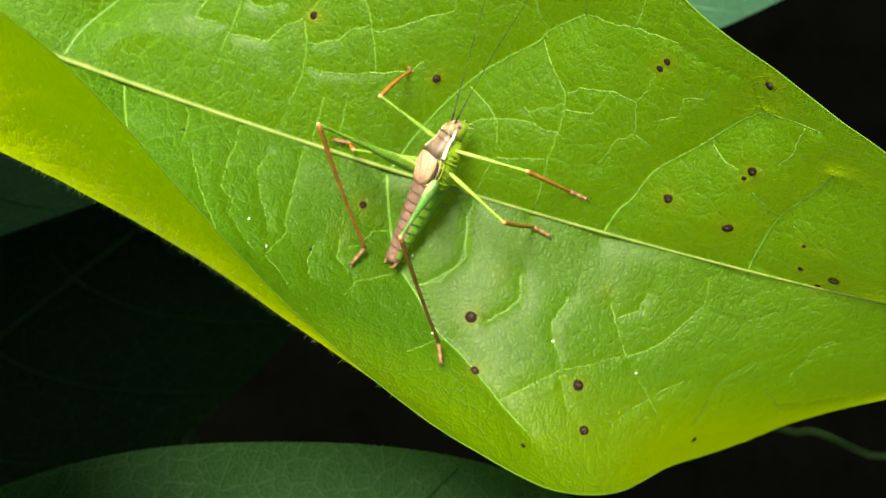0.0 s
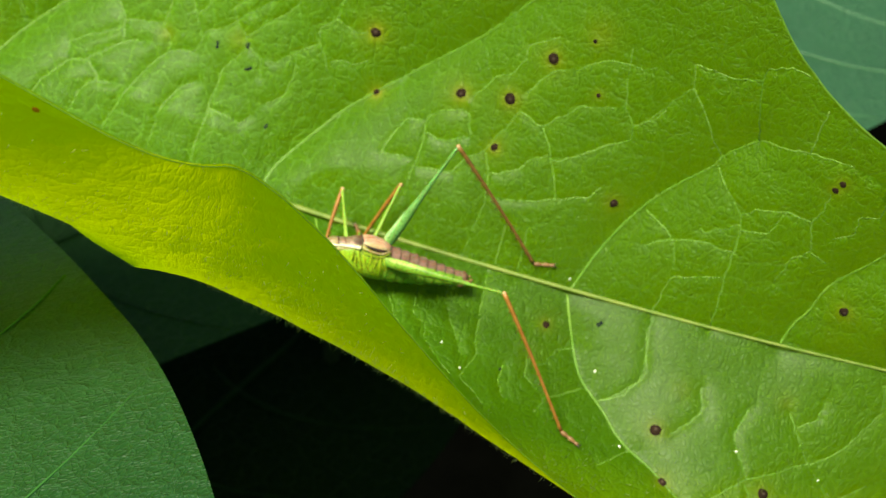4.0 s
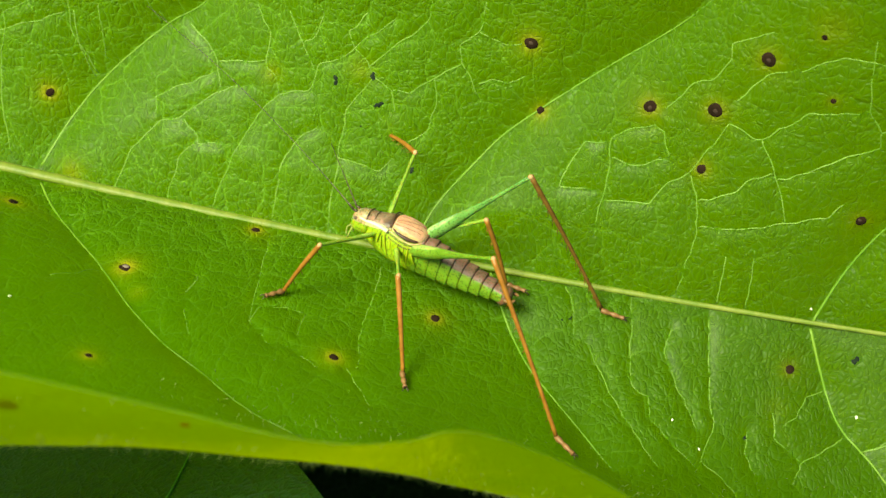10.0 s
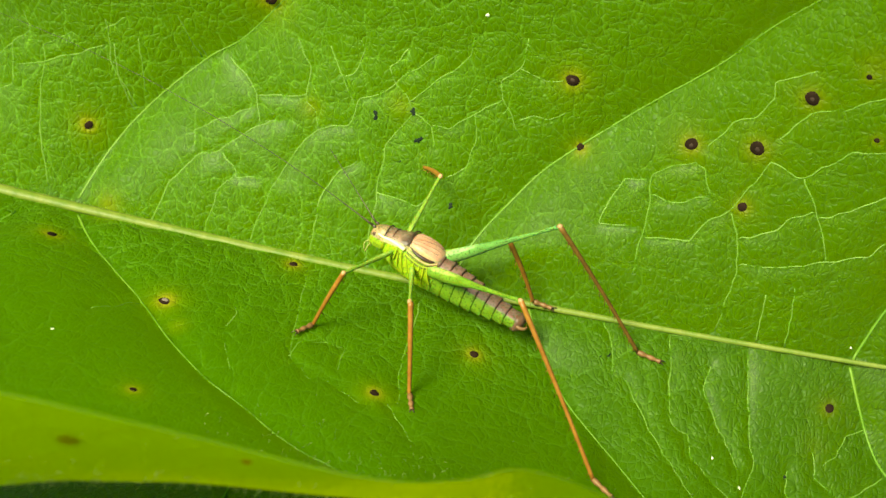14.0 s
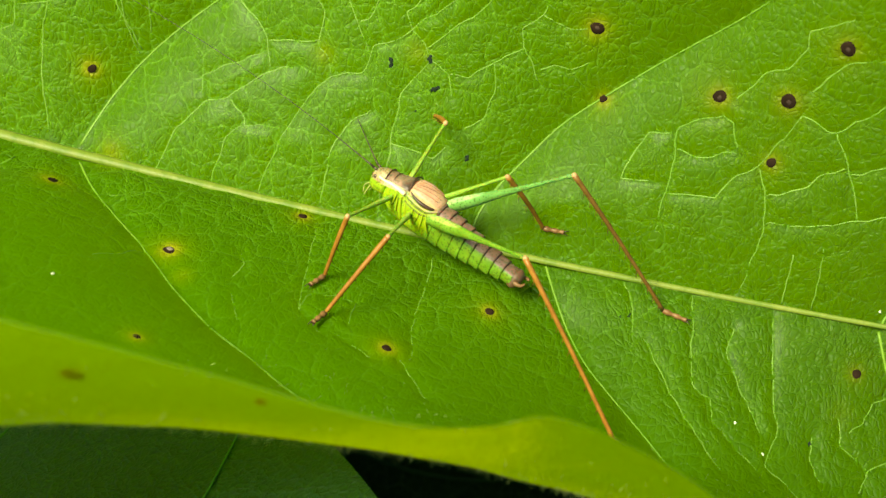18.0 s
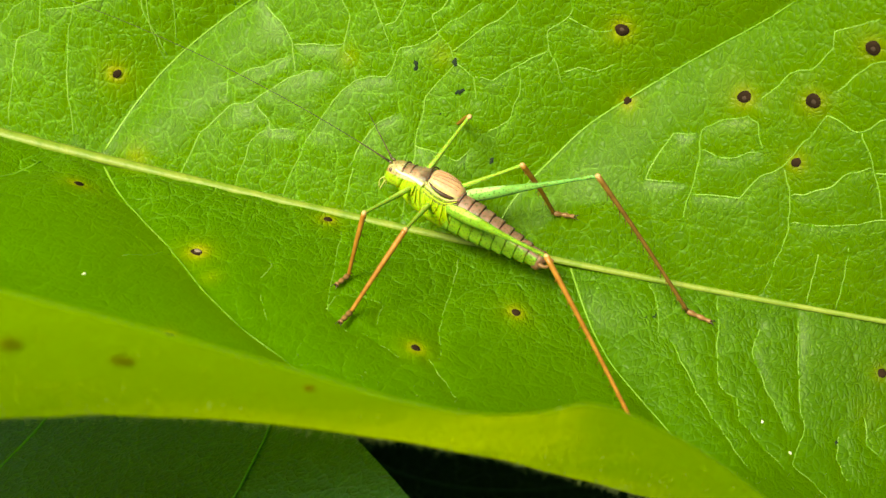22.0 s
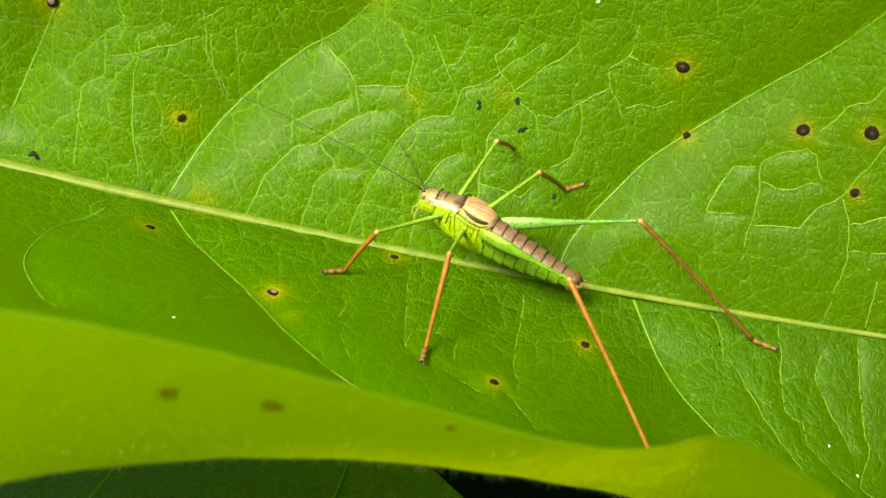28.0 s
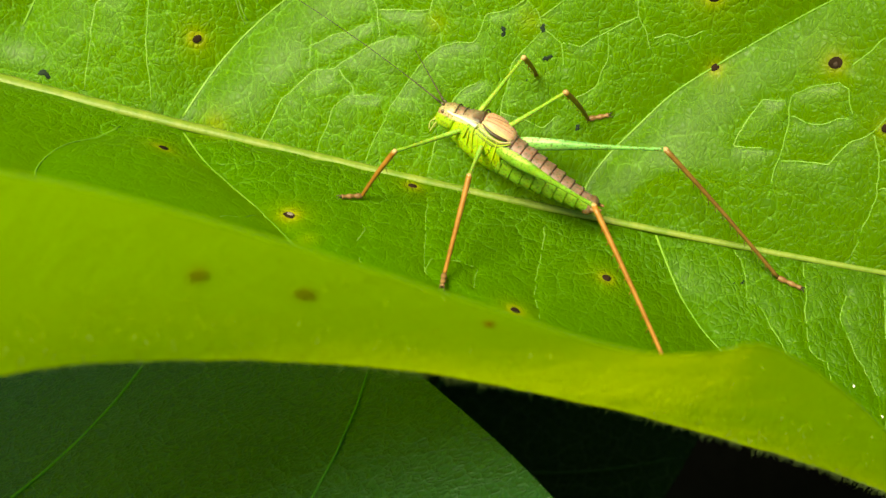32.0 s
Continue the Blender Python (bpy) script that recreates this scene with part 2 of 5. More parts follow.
VEIN = plain("vein_green", (0.14, 0.33, 0.025), (0.22, 0.40, 0.045), 200, 0.45, share=0.35)
CROSS_VEIN = plain("cross_vein_green", (0.19, 0.39, 0.04), (0.29, 0.49, 0.09), 200, 0.45, share=0.4)
MIDRIB = plain("midrib_green", (0.115, 0.21, 0.016), (0.22, 0.28, 0.045), 700, 0.5, 6e-5, share=0.25)
# vein copies darkened alike, shade in their colour
SHADE_VEIN = plain("shaded_vein", (0.025, 0.10, 0.020), (0.035, 0.13, 0.026), 200, 0.6, gloss=0.1)
BLUE_VEIN = plain("sky_tinted_vein", (0.032, 0.11, 0.045), (0.04, 0.13, 0.05), 200, 0.5)
DEEP_VEIN = plain("deep_shade_vein", (0.003, 0.014, 0.003), (0.004, 0.02, 0.004), 200, 0.6, gloss=0.05)
SPOT = plain("dead_spot", (0.010, 0.006, 0.003), (0.024, 0.013, 0.007), 900, 0.85, 2e-5, gloss=0.08)
SPOT_HEART = plain("dead_spot_heart", (0.03, 0.02, 0.015), (0.065, 0.045, 0.032), 900, 0.9, 2e-5, gloss=0.08)
GREY_HEART = plain("grey_spot_heart", (0.14, 0.11, 0.09), (0.24, 0.20, 0.17), 900, 0.9, 2e-5, gloss=0.08)
SPOT_UNDER = plain("spot_from_below", (0.36, 0.15, 0.012), (0.50, 0.24, 0.02), 900, 0.8, 2e-5, gloss=0.1, share=0.8)
SPECK = plain("black_speck", (0.006, 0.012, 0.007), (0.016, 0.028, 0.016), 900, 0.8, gloss=0.08)
CRUMB = plain("pale_crumb", (0.55, 0.6, 0.4), (0.7, 0.72, 0.55), 900, 0.6)
HAIR = plain("leaf_hair", (0.35, 0.45, 0.12), (0.5, 0.58, 0.22), 500, 0.5, share=0.4)
# Soil near black: the deep shade under the shrub is put into its colour
SOIL = plain("shade_black_soil", (0.0005, 0.0006, 0.0004), (0.0009, 0.0010, 0.0007), 30, 1.0, 0.004, gloss=0.0)
TWIG = plain("green_twig", (0.008, 0.018, 0.004), (0.014, 0.028, 0.007), 60, 0.8, gloss=0.05)


# ---- building helpers ----
def link_mesh(name, verts, faces, mat, parent=None, label="", smooth=True):
    me = bpy.data.meshes.new(name)
    me.from_pydata([tuple(v) for v in verts], [], [tuple(f) for f in faces])
    me.polygons.foreach_set("use_smooth", [smooth] * len(me.polygons))
    for one in mat if isinstance(mat, (list, tuple)) else (mat,):
        me.materials.append(one)
    ob = new(name, me)
    if parent:
        ob.parent = parent
    if label:
        tagged(ob, label)
    return ob


def spline(points, n):
    """A smooth line through a few points, n samples."""
    p = np.asarray(points, float)
    k = np.arange(len(p), dtype=float)
    x = np.linspace(0, len(p) - 1, n)
    return hermite(k, p, x) if len(p) > 2 else p[0] + (p[-1] - p[0]) * np.linspace(0, 1, n)[:, None]


def tube(path, radii, sides=8, flat=1.0, up=None):
    """Vertices and faces of a closed tube along a path."""
    path = np.asarray(path, float)
    n = len(path)
    tan = np.gradient(path, axis=0)
    tan /= np.linalg.norm(tan, axis=1, keepdims=True) + 1e-12
    ref = np.broadcast_to(np.array([0, 0, 1.0]) if up is None else np.asarray(up, float), path.shape)
    a = np.cross(tan, ref)
    a /= np.linalg.norm(a, axis=1, keepdims=True) + 1e-9
    b = np.cross(a, tan)
    w = np.arange(sides) * 2 * np.pi / sides
    r = np.broadcast_to(np.asarray(radii, float), (n,))[:, None, None]
    v = path[:, None] + r * (np.cos(w)[None, :, None] * a[:, None] + flat * np.sin(w)[None, :, None] * b[:, None])
    i = np.arange(n * sides).reshape(n, sides)
    j = np.roll(i, -1, axis=1)
    f = np.stack([i[:-1], j[:-1], j[1:], i[1:]], -1).reshape(-1, 4).tolist()
    f += [i[0, ::-1].tolist(), i[-1].tolist()]
    return v.reshape(-1, 3), f


# ---- the leaf ----
FIRST_SPOTS = [(-0.25, 0.330, 0.053), (1.62, 0.420, 0.056), (0.78, 0.280, 0.052), (1.30, 0.310, 0.057), (1.28, 0.215, 0.040), (2.55, 0.215, 0.045), (4.52, 0.754, 0.032), (4.48, 0.714, 0.032), (4.95, 0.230, 0.050), (2.28, -0.100, 0.040), (3.59, -0.373, 0.056), (3.72, -0.565, 0.044), (4.65, -0.574, 0.051), (1.98, 0.500, 0.022), (2.15, 0.410, 0.022), (5.35, 0.910, 0.048), (5.52, 0.522, 0.045), (5.48, 0.474, 0.025), (5.52, 0.210, 0.052), (6.58, 0.110, 0.048)]
MORE_SPOTS = [(6.50, 0.010, 0.027), (6.28, 0.105, 0.026), (6.20, 0.255, 0.021), (4.77, -0.745, 0.047), (4.18, -0.841, 0.025), (6.19, -0.832, 0.028), (-4.42, -0.050, 0.043), (-3.31, -0.100, 0.049), (-2.38, -0.015, 0.038), (-0.65, -0.120, 0.037), (-1.27, -0.270, 0.035), (-4.40, 0.130, 0.040), (-5.60, 0.275, 0.056), (-2.88, 0.365, 0.053), (-0.12, 0.230, 0.033), (-3.10, -0.285, 0.029), (-2.40, -0.920, 0.047), (-2.67, -0.905, 0.047), (-1.93, -0.975, 0.022)]
SPOTS = FIRST_SPOTS + MORE_SPOTS
leaf = tagged(new("leaf"), "large fresh green V-folded leaf with brown spots and an upturned edge", "leaf")
VEINS = []


def across(s, q):
    """Blade coordinates in centimetres: distance along and from the midrib."""
    s, q = np.asarray(s, float), np.asarray(q, float)
    k = hermite(KNOTS, NEAR, np.ravel(s)).reshape(*np.shape(s), 6)
    a = np.clip(-q, 0, 1)
    near, last = np.zeros(np.shape(s)), np.zeros((*np.shape(s), 3))
    for step in range(1, 9):
        b = (a * step / 8)[..., None]
        here = 2 * b * (1 - b) * k[..., :3] + b * b * k[..., 3:]
        near, last = near - np.linalg.norm(here - last, axis=-1), here
    far = hermite(FAR_KNOTS, FAR_WIDTH, np.ravel(s)).reshape(np.shape(s))
    return np.where(q < 0, near, q * far)


def blade_normal(s, q):
    e = 1e-3
    a, b = blade(s + e, q) - blade(s - e, q), blade(s, q + e) - blade(s, q - e)
    n = np.cross(a, b)
    return n / np.linalg.norm(n, axis=1, keepdims=True)


def vein(name, radius, *points):
    """Note a vein; its tube is built once all are known."""
    n = 8 * len(points)
    sq = spline(points, n)
    if radius < 0.02:
        p = np.array(points)
        sq = np.stack([np.interp(np.linspace(0, len(p) - 1, n), np.arange(len(p)), p[:, k]) for k in (0, 1)], -1)
        sq[1:-1] = (sq[:-2] + sq[1:-1] * 2 + sq[2:]) / 4
        for k in range(1, n - 1):
            a, b = sq[k]
            sq[k] = a + 0.022 * noise.noise((a * 7, b * 40, 2.0)), b + 0.0045 * noise.noise((a * 7, b * 40, 9.0))
    s, q = sq[:, 0], np.clip(sq[:, 1], -0.995, 0.995)
    VEINS.append((name, radius, s, q, np.stack([s, across(s, q)], -1)))


def relief(uv):
    """How far the blade dips (cm): wide valleys along the side veins, narrow ones along cross veins, puckers between."""
    dip, fine = np.zeros(len(uv)), np.zeros(len(uv))
    for _, radius, _, _, line in VEINS:
        main = radius > 0.02
        wide = 0.60 if main else 0.14
        sel = np.where(((uv > line.min(0) - 2.2 * wide) & (uv < line.max(0) + 2.2 * wide)).all(1))[0]
        if len(sel):
            run = np.concatenate([[0], np.cumsum(np.linalg.norm(np.diff(line, axis=0), axis=1))])
            fine_run = np.linspace(0, run[-1], int(run[-1] / (0.05 if main else 0.025)) + 2)
            dense = np.stack([np.interp(fine_run, run, line[:, k]) for k in (0, 1)], -1)
            d = np.concatenate([np.sqrt(np.min((part[:, None, 0] - dense[None, :, 0]) ** 2 + (part[:, None, 1] - dense[None, :, 1]) ** 2, axis=1))
                                for part in np.array_split(uv[sel], len(sel) // 4000 + 1)])
            if main:
                dip[sel] = np.maximum(dip[sel], np.exp(-np.sqrt(d * d + 0.0009) / 0.31))
            else:
                fine[sel] = np.maximum(fine[sel], np.exp(-np.sqrt(d * d + 0.0001) / 0.055))
    fade = np.clip(np.abs(uv[:, 1]) / 0.5, 0, 1)
    pucker = np.array([noise.noise((a * 1.1, b * 1.1, 0.3)) + 0.5 * noise.noise((a * 2.7, b * 2.7, 1.7)) for a, b in uv])
    rib = np.exp(-(uv[:, 1] / 0.12) ** 2)
    return 0.10 * fade * (uv[:, 1] > 0) * np.clip((4.3 - uv[:, 1]) / 1.2, 0, 1) - 0.25 * np.where(uv[:, 1] < 0, 0.65, 1) * dip * (0.35 + 0.65 * fade) - 0.036 * fine * (1 - 0.6 * dip) + 0.018 * pucker * fade - 0.02 * rib


def build_veins():
    for name, radius, s, q, line in VEINS:
        n = len(s)
        up = blade_normal(s, np.where(np.abs(q) < 0.01, 0.01 * np.sign(q.sum() + 1e-9), q))
        r = radius * CM * ((np.linspace(0.46, 0.24, n) + 0.12 * np.exp(-9 * np.linspace(0, 1, n))) if radius > 0.02 else np.linspace(0.40, 0.28, n) * (0.75 if q.mean() < 0 else 1.0))
        v, f = tube(blade(s, q) + up * (relief(line) * CM + (-0.1 if radius > 0.02 else -0.05) * r)[:, None], r, 6, 0.7, up)
        link_mesh(name, v, f, VEIN if radius > 0.02 else CROSS_VEIN, leaf)


vein("side_vein", 0.026, (-4.42, 0.01), (-4.20, 0.10), (-3.88, 0.18), (-3.42, 0.26), (-3.10, 0.30), (-2.68, 0.38))
vein("side_vein", 0.026, (-5.90, 0.09), (-5.70, 0.20), (-5.52, 0.28), (-5.32, 0.32))
vein("side_vein", 0.024, (-4.85, -0.02), (-5.07, -0.08), (-5.05, -0.15), (-4.78, -0.20), (-4.62, -0.21))
vein("side_vein", 0.026, (-1.0, 0.006), (-0.95, 0.046), (-0.84, 0.084), (-0.66, 0.128), (-0.42, 0.183), (-0.12, 0.233), (0.17, 0.279), (0.49, 0.331), (0.7, 0.366), (0.93, 0.412), (1.22, 0.485), (1.7, 0.60))
vein("side_vein", 0.026, (2.39, -0.004), (2.52, 0.084), (2.68, 0.169), (2.9, 0.267), (3.07, 0.332), (3.32, 0.434), (3.41, 0.493), (3.66, 0.618))
vein("side_vein", 0.026, (4.51, -0.005), (4.56, 0.089), (4.64, 0.157), (4.73, 0.292), (4.98, 0.451), (5.13, 0.567), (5.24, 0.657), (5.36, 0.733))
vein("side_vein", 0.026, (5.88, -0.014), (5.88, 0.164), (5.91, 0.313), (6.04, 0.486), (6.12, 0.633))
vein("side_vein", 0.024, (-4.36, -0.002), (-4.20, -0.024), (-3.95, -0.05), (-3.51, -0.099), (-3.1, -0.158), (-2.66, -0.226), (-2.22, -0.295), (-1.81, -0.389), (-1.61, -0.432), (-1.25, -0.492))
vein("side_vein", 0.024, (-0.33, 0.002), (-0.22, -0.039), (-0.05, -0.096), (0.13, -0.152), (0.33, -0.199), (0.6, -0.266), (0.96, -0.37))
vein("side_vein", 0.024, (2.38, -0.01), (2.58, -0.117), (2.78, -0.222), (3.07, -0.321), (3.31, -0.428), (3.57, -0.509), (3.82, -0.607), (4.07, -0.711), (4.25, -0.773))
vein("cross_vein", 0.016, (-3.72, -0.001), (-3.61, 0.065), (-3.38, 0.118), (-3.19, 0.13), (-2.88, 0.18), (-2.65, 0.193))
vein("cross_vein", 0.016, (-3.42, 0.129), (-3.44, 0.157), (-2.94, 0.205))
vein("cross_vein", 0.016, (-3.23, 0.002), (-3.15, 0.074), (-3.03, 0.094))
vein("cross_vein", 0.016, (-3.16, 0.129), (-3.01, 0.105), (-3.01, 0.095), (-2.84, 0.102))
vein("cross_vein", 0.016, (-2.82, 0.003), (-2.66, 0.1), (-2.46, 0.168), (-2.35, 0.188), (-2.09, 0.203), (-2, 0.243), (-1.84, 0.256), (-1.39, 0.327))
vein("cross_vein", 0.016, (-3.21, 0.269), (-3, 0.243), (-2.92, 0.223), (-2.87, 0.185))
vein("cross_vein", 0.016, (-2.6, 0.314), (-2.47, 0.279), (-2.47, 0.226), (-2.38, 0.211), (-2.35, 0.192))
vein("cross_vein", 0.016, (-2.91, 0.222), (-2.47, 0.238))
vein("cross_vein", 0.016, (-2.31, 0.313), (-2.04, 0.229))
vein("cross_vein", 0.016, (-2.16, 0.272), (-2.1, 0.278), (-2, 0.313), (-2.05, 0.328))
vein("cross_vein", 0.016, (-1.63, 0.329), (-1.78, 0.297), (-1.71, 0.272), (-1.52, 0.24))
vein("cross_vein", 0.016, (-2.28, 0.007), (-2.25, 0.078), (-2.19, 0.118), (-1.97, 0.153))
vein("cross_vein", 0.016, (-1.78, 0.01), (-1.75, 0.185), (-1.53, 0.238))
vein("cross_vein", 0.016, (-1.59, 0.251), (-1.11, 0.332), (-1.09, 0.364))
vein("cross_vein", 0.016, (-1.36, 0.223), (-1.22, 0.227), (-0.8, 0.279), (-0.84, 0.308), (-0.68, 0.33), (-0.65, 0.376))
vein("cross_vein", 0.016, (-1.53, 0.238), (-1.36, 0.223), (-1.33, 0.194))
vein("cross_vein", 0.016, (-0.68, 0.33), (-0.46, 0.318), (-0.33, 0.326))
vein("cross_vein", 0.016, (-0.81, 0.284), (-0.65, 0.239))
vein("cross_vein", 0.016, (-0.65, 0.256), (-0.55, 0.266), (-0.43, 0.261), (-0.27, 0.278))
vein("cross_vein", 0.016, (-1.02, 0.25), (-0.98, 0.23), (-1.03, 0.175), (-1.19, 0.153))
vein("cross_vein", 0.016, (-1.77, 0.114), (-1.4, 0.106), (-1.31, 0.124))
vein("cross_vein", 0.016, (-4.2, 0.267), (-4.16, 0.211), (-4.03, 0.165))
vein("cross_vein", 0.016, (-3.99, 0.281), (-3.93, 0.196))
vein("cross_vein", 0.016, (-3.48, 0.28), (-3.41, 0.256))
vein("cross_vein", 0.016, (0.49, 0.073), (0.54, 0.176), (0.5, 0.223), (0.84, 0.257))
vein("cross_vein", 0.016, (0.19, 0.16), (0.29, 0.204), (0.48, 0.215))
vein("cross_vein", 0.016, (0.19, 0.16), (0.14, 0.135), (0.45, 0.142))
vein("cross_vein", 0.016, (0.54, 0.192), (0.72, 0.19), (0.98, 0.211))
vein("cross_vein", 0.016, (1, 0.218), (0.92, 0.249), (0.84, 0.257))
vein("cross_vein", 0.016, (0.54, 0.13), (0.9, 0.14), (0.98, 0.169), (1.18, 0.2), (1.42, 0.297))
vein("cross_vein", 0.016, (1.2, 0.199), (1.28, 0.167), (1.33, 0.113), (1.24, 0.01))
vein("cross_vein", 0.016, (1.29, 0.164), (1.57, 0.191), (1.64, 0.22), (1.83, 0.245))
vein("cross_vein", 0.016, (1.42, 0.297), (1.7, 0.292), (2.03, 0.372), (2.19, 0.384), (2.42, 0.421))
vein("cross_vein", 0.016, (1.7, 0.292), (1.9, 0.226), (2, 0.17))
vein("cross_vein", 0.016, (1.87, 0.238), (2.05, 0.262), (2.56, 0.365), (2.54, 0.395), (2.74, 0.445), (2.8, 0.481))
vein("cross_vein", 0.016, (2.54, 0.395), (2.42, 0.421), (2.34, 0.548))
vein("cross_vein", 0.016, (1.86, 0.423), (2.15, 0.486), (2.5, 0.519), (2.62, 0.549))
vein("cross_vein", 0.016, (0.91, 0.283), (1.08, 0.33), (1.24, 0.353), (1.34, 0.392), (1.31, 0.413), (1.61, 0.461))
vein("cross_vein", 0.016, (1.45, 0.335), (1.62, 0.393), (1.86, 0.428))
vein("cross_vein", 0.016, (2.4, 0.233), (2.3, 0.199), (1.8, 0.147), (1.33, 0.123))
vein("cross_vein", 0.016, (1.59, 0.005), (1.59, 0.088))
vein("cross_vein", 0.016, (1.83, 0.003), (1.8, 0.112))
vein("cross_vein", 0.016, (0.89, -0.003), (0.95, -0.169), (1.12, -0.19), (1.17, -0.238), (1.61, -0.359))
vein("cross_vein", 0.016, (1.54, -0.014), (1.67, -0.203), (1.73, -0.239), (1.64, -0.341), (1.86, -0.388), (1.99, -0.451))
vein("cross_vein", 0.016, (0.55, -0.096), (1.31, -0.366))
vein("cross_vein", 0.016, (0.33, -0.002), (0.41, -0.036), (0.45, -0.095))
vein("cross_vein", 0.016, (2.61, -0.14), (2.48, -0.159), (2.41, -0.211), (2.32, -0.237))
vein("cross_vein", 0.016, (2.84, -0.256), (2.52, -0.33), (2.46, -0.399))
vein("cross_vein", 0.016, (2.21, -0.204), (2.27, -0.274), (2.52, -0.33))
vein("cross_vein", 0.016, (3, -0.291), (3.21, -0.267), (3.35, -0.202), (3.25, -0.01))
vein("cross_vein", 0.016, (2.02, -0.25), (2.02, -0.313), (2.14, -0.376))
vein("cross_vein", 0.016, (1.24, -0.048), (1.21, -0.094), (1.59, -0.261))
vein("cross_vein", 0.016, (-2.25, -0.015), (-2.06, -0.192), (-1.78, -0.244))
vein("cross_vein", 0.016, (-2.06, -0.192), (-2.04, -0.162), (-1.8, -0.156), (-1.63, -0.17), (-1.61, -0.219))
vein("cross_vein", 0.016, (-1.22, -0.031), (-1.17, -0.093), (-1.15, -0.204), (-1.08, -0.258), (-1.09, -0.28))
vein("cross_vein", 0.016, (-1.16, -0.284), (-0.89, -0.376))
vein("cross_vein", 0.016, (-1.69, -0.245), (-1.34, -0.296))
vein("cross_vein", 0.016, (-2.72, -0.136), (-2.66, -0.114), (-2.75, -0.093))
vein("cross_vein", 0.016, (-2.66, -0.165), (-2.5, -0.216))
vein("cross_vein", 0.016, (-3.79, -0.146), (-3.5, -0.102))
vein("cross_vein", 0.016, (2.96, 0.158), (3.21, 0.21), (3.53, 0.262), (3.71, 0.268), (3.82, 0.284))
vein("cross_vein", 0.016, (2.86, 0.232), (3.12, 0.226), (3.25, 0.203), (3.3, 0.146))
vein("cross_vein", 0.016, (3.23, -0.011), (3.3, 0.112), (3.79, 0.187))
vein("cross_vein", 0.016, (3.81, -0.004), (3.81, 0.29), (3.81, 0.36), (3.76, 0.405), (3.38, 0.458))
vein("cross_vein", 0.016, (3.44, 0.285), (3.5, 0.284), (3.79, 0.376))
vein("cross_vein", 0.016, (3.81, 0.36), (4.06, 0.411), (4.14, 0.517))
vein("cross_vein", 0.016, (3.76, 0.405), (3.88, 0.458), (4.17, 0.525), (4.38, 0.537), (4.47, 0.422), (4.32, 0.365), (4.25, 0.245))
vein("cross_vein", 0.016, (4.38, 0.537), (4.44, 0.6), (4.45, 0.682))
vein("cross_vein", 0.016, (4.47, 0.422), (4.62, 0.399))
vein("cross_vein", 0.016, (3.66, 0.618), (3.56, 0.796), (3.58, 0.844), (3.79, 0.939), (3.94, 0.975))
vein("cross_vein", 0.016, (3.56, 0.796), (3.3, 0.704), (2.94, 0.633), (3, 0.584), (2.64, 0.414))
vein("cross_vein", 0.016, (3, 0.584), (3.13, 0.566), (3.4, 0.479))
vein("cross_vein", 0.016, (4.16, 0.762), (4.19, 0.945))
vein("cross_vein", 0.016, (3.68, 0.624), (4.16, 0.762), (4.53, 0.836), (4.85, 0.848), (4.91, 0.744), (4.9, 0.687), (4.75, 0.652), (4.76, 0.572), (4.6, 0.514))
vein("cross_vein", 0.016, (4.88, 0.853), (5.07, 0.877), (5.2, 0.876), (5.32, 0.94))
vein("cross_vein", 0.016, (5.2, 0.876), (5.36, 0.733), (5.64, 0.83), (5.88, 0.871))
vein("cross_vein", 0.016, (5.74, 0.836), (5.75, 0.671), (5.67, 0.6))
vein("cross_vein", 0.016, (5.11, 0.503), (5.27, 0.48), (5.41, 0.486))
vein("cross_vein", 0.016, (5.59, 0.423), (5.8, 0.336), (5.92, 0.302))
vein("cross_vein", 0.016, (3.24, -0.043), (3.38, -0.198), (3.13, -0.273), (3.03, -0.285))
vein("cross_vein", 0.016, (3.91, -0.199), (3.97, -0.279), (3.88, -0.33), (3.73, -0.38))
vein("cross_vein", 0.016, (4.41, -0.25), (4.29, -0.359), (4.48, -0.52))
vein("cross_vein", 0.016, (4.48, -0.52), (4.73, -0.492), (5.07, -0.428))
vein("cross_vein", 0.016, (4.78, -0.245), (5.04, -0.428), (5.67, -0.732))
vein("cross_vein", 0.016, (5.08, -0.439), (5.35, -0.376), (5.64, -0.181), (5.56, -0.061))
vein("cross_vein", 0.016, (4.88, -0.296), (5.06, -0.249), (5.08, -0.177))
vein("cross_vein", 0.016, (4.48, -0.52), (3.96, -0.669))
vein("cross_vein", 0.016, (5.74, -0.514), (5.47, -0.584), (5.04, -0.721))
vein("cross_vein", 0.016, (6.08, -0.744), (6.11, -0.503), (6.34, -0.384))
vein("cross_vein", 0.016, (6.74, -0.474), (6.8, -0.272), (6.9, -0.232))
vein("cross_vein", 0.016, (6.6, -0.531), (6.87, -0.659), (7.13, -0.647), (7.44, -0.612))
vein("cross_vein", 0.016, (4.47, -0.543), (4.6, -0.681))
vein("cross_vein", 0.016, (3.13, -0.562), (3.35, -0.469), (3.44, -0.457))
vein("cross_vein", 0.016, (-5.27, 0.015), (-5.27, 0.153), (-5.08, 0.175))
vein("cross_vein", 0.016, (-4.69, 0.021), (-4.8, 0.1), (-4.83, 0.182), (-4.79, 0.226), (-4.82, 0.245), (-4.55, 0.278))
vein("cross_vein", 0.016, (-4.01, 0.171), (-4.22, 0.232), (-4.27, 0.306))
vein("cross_vein", 0.016, (-4.79, 0.222), (-4.28, 0.263))
vein("cross_vein", 0.016, (-4.28, 0.288), (-4.07, 0.314))
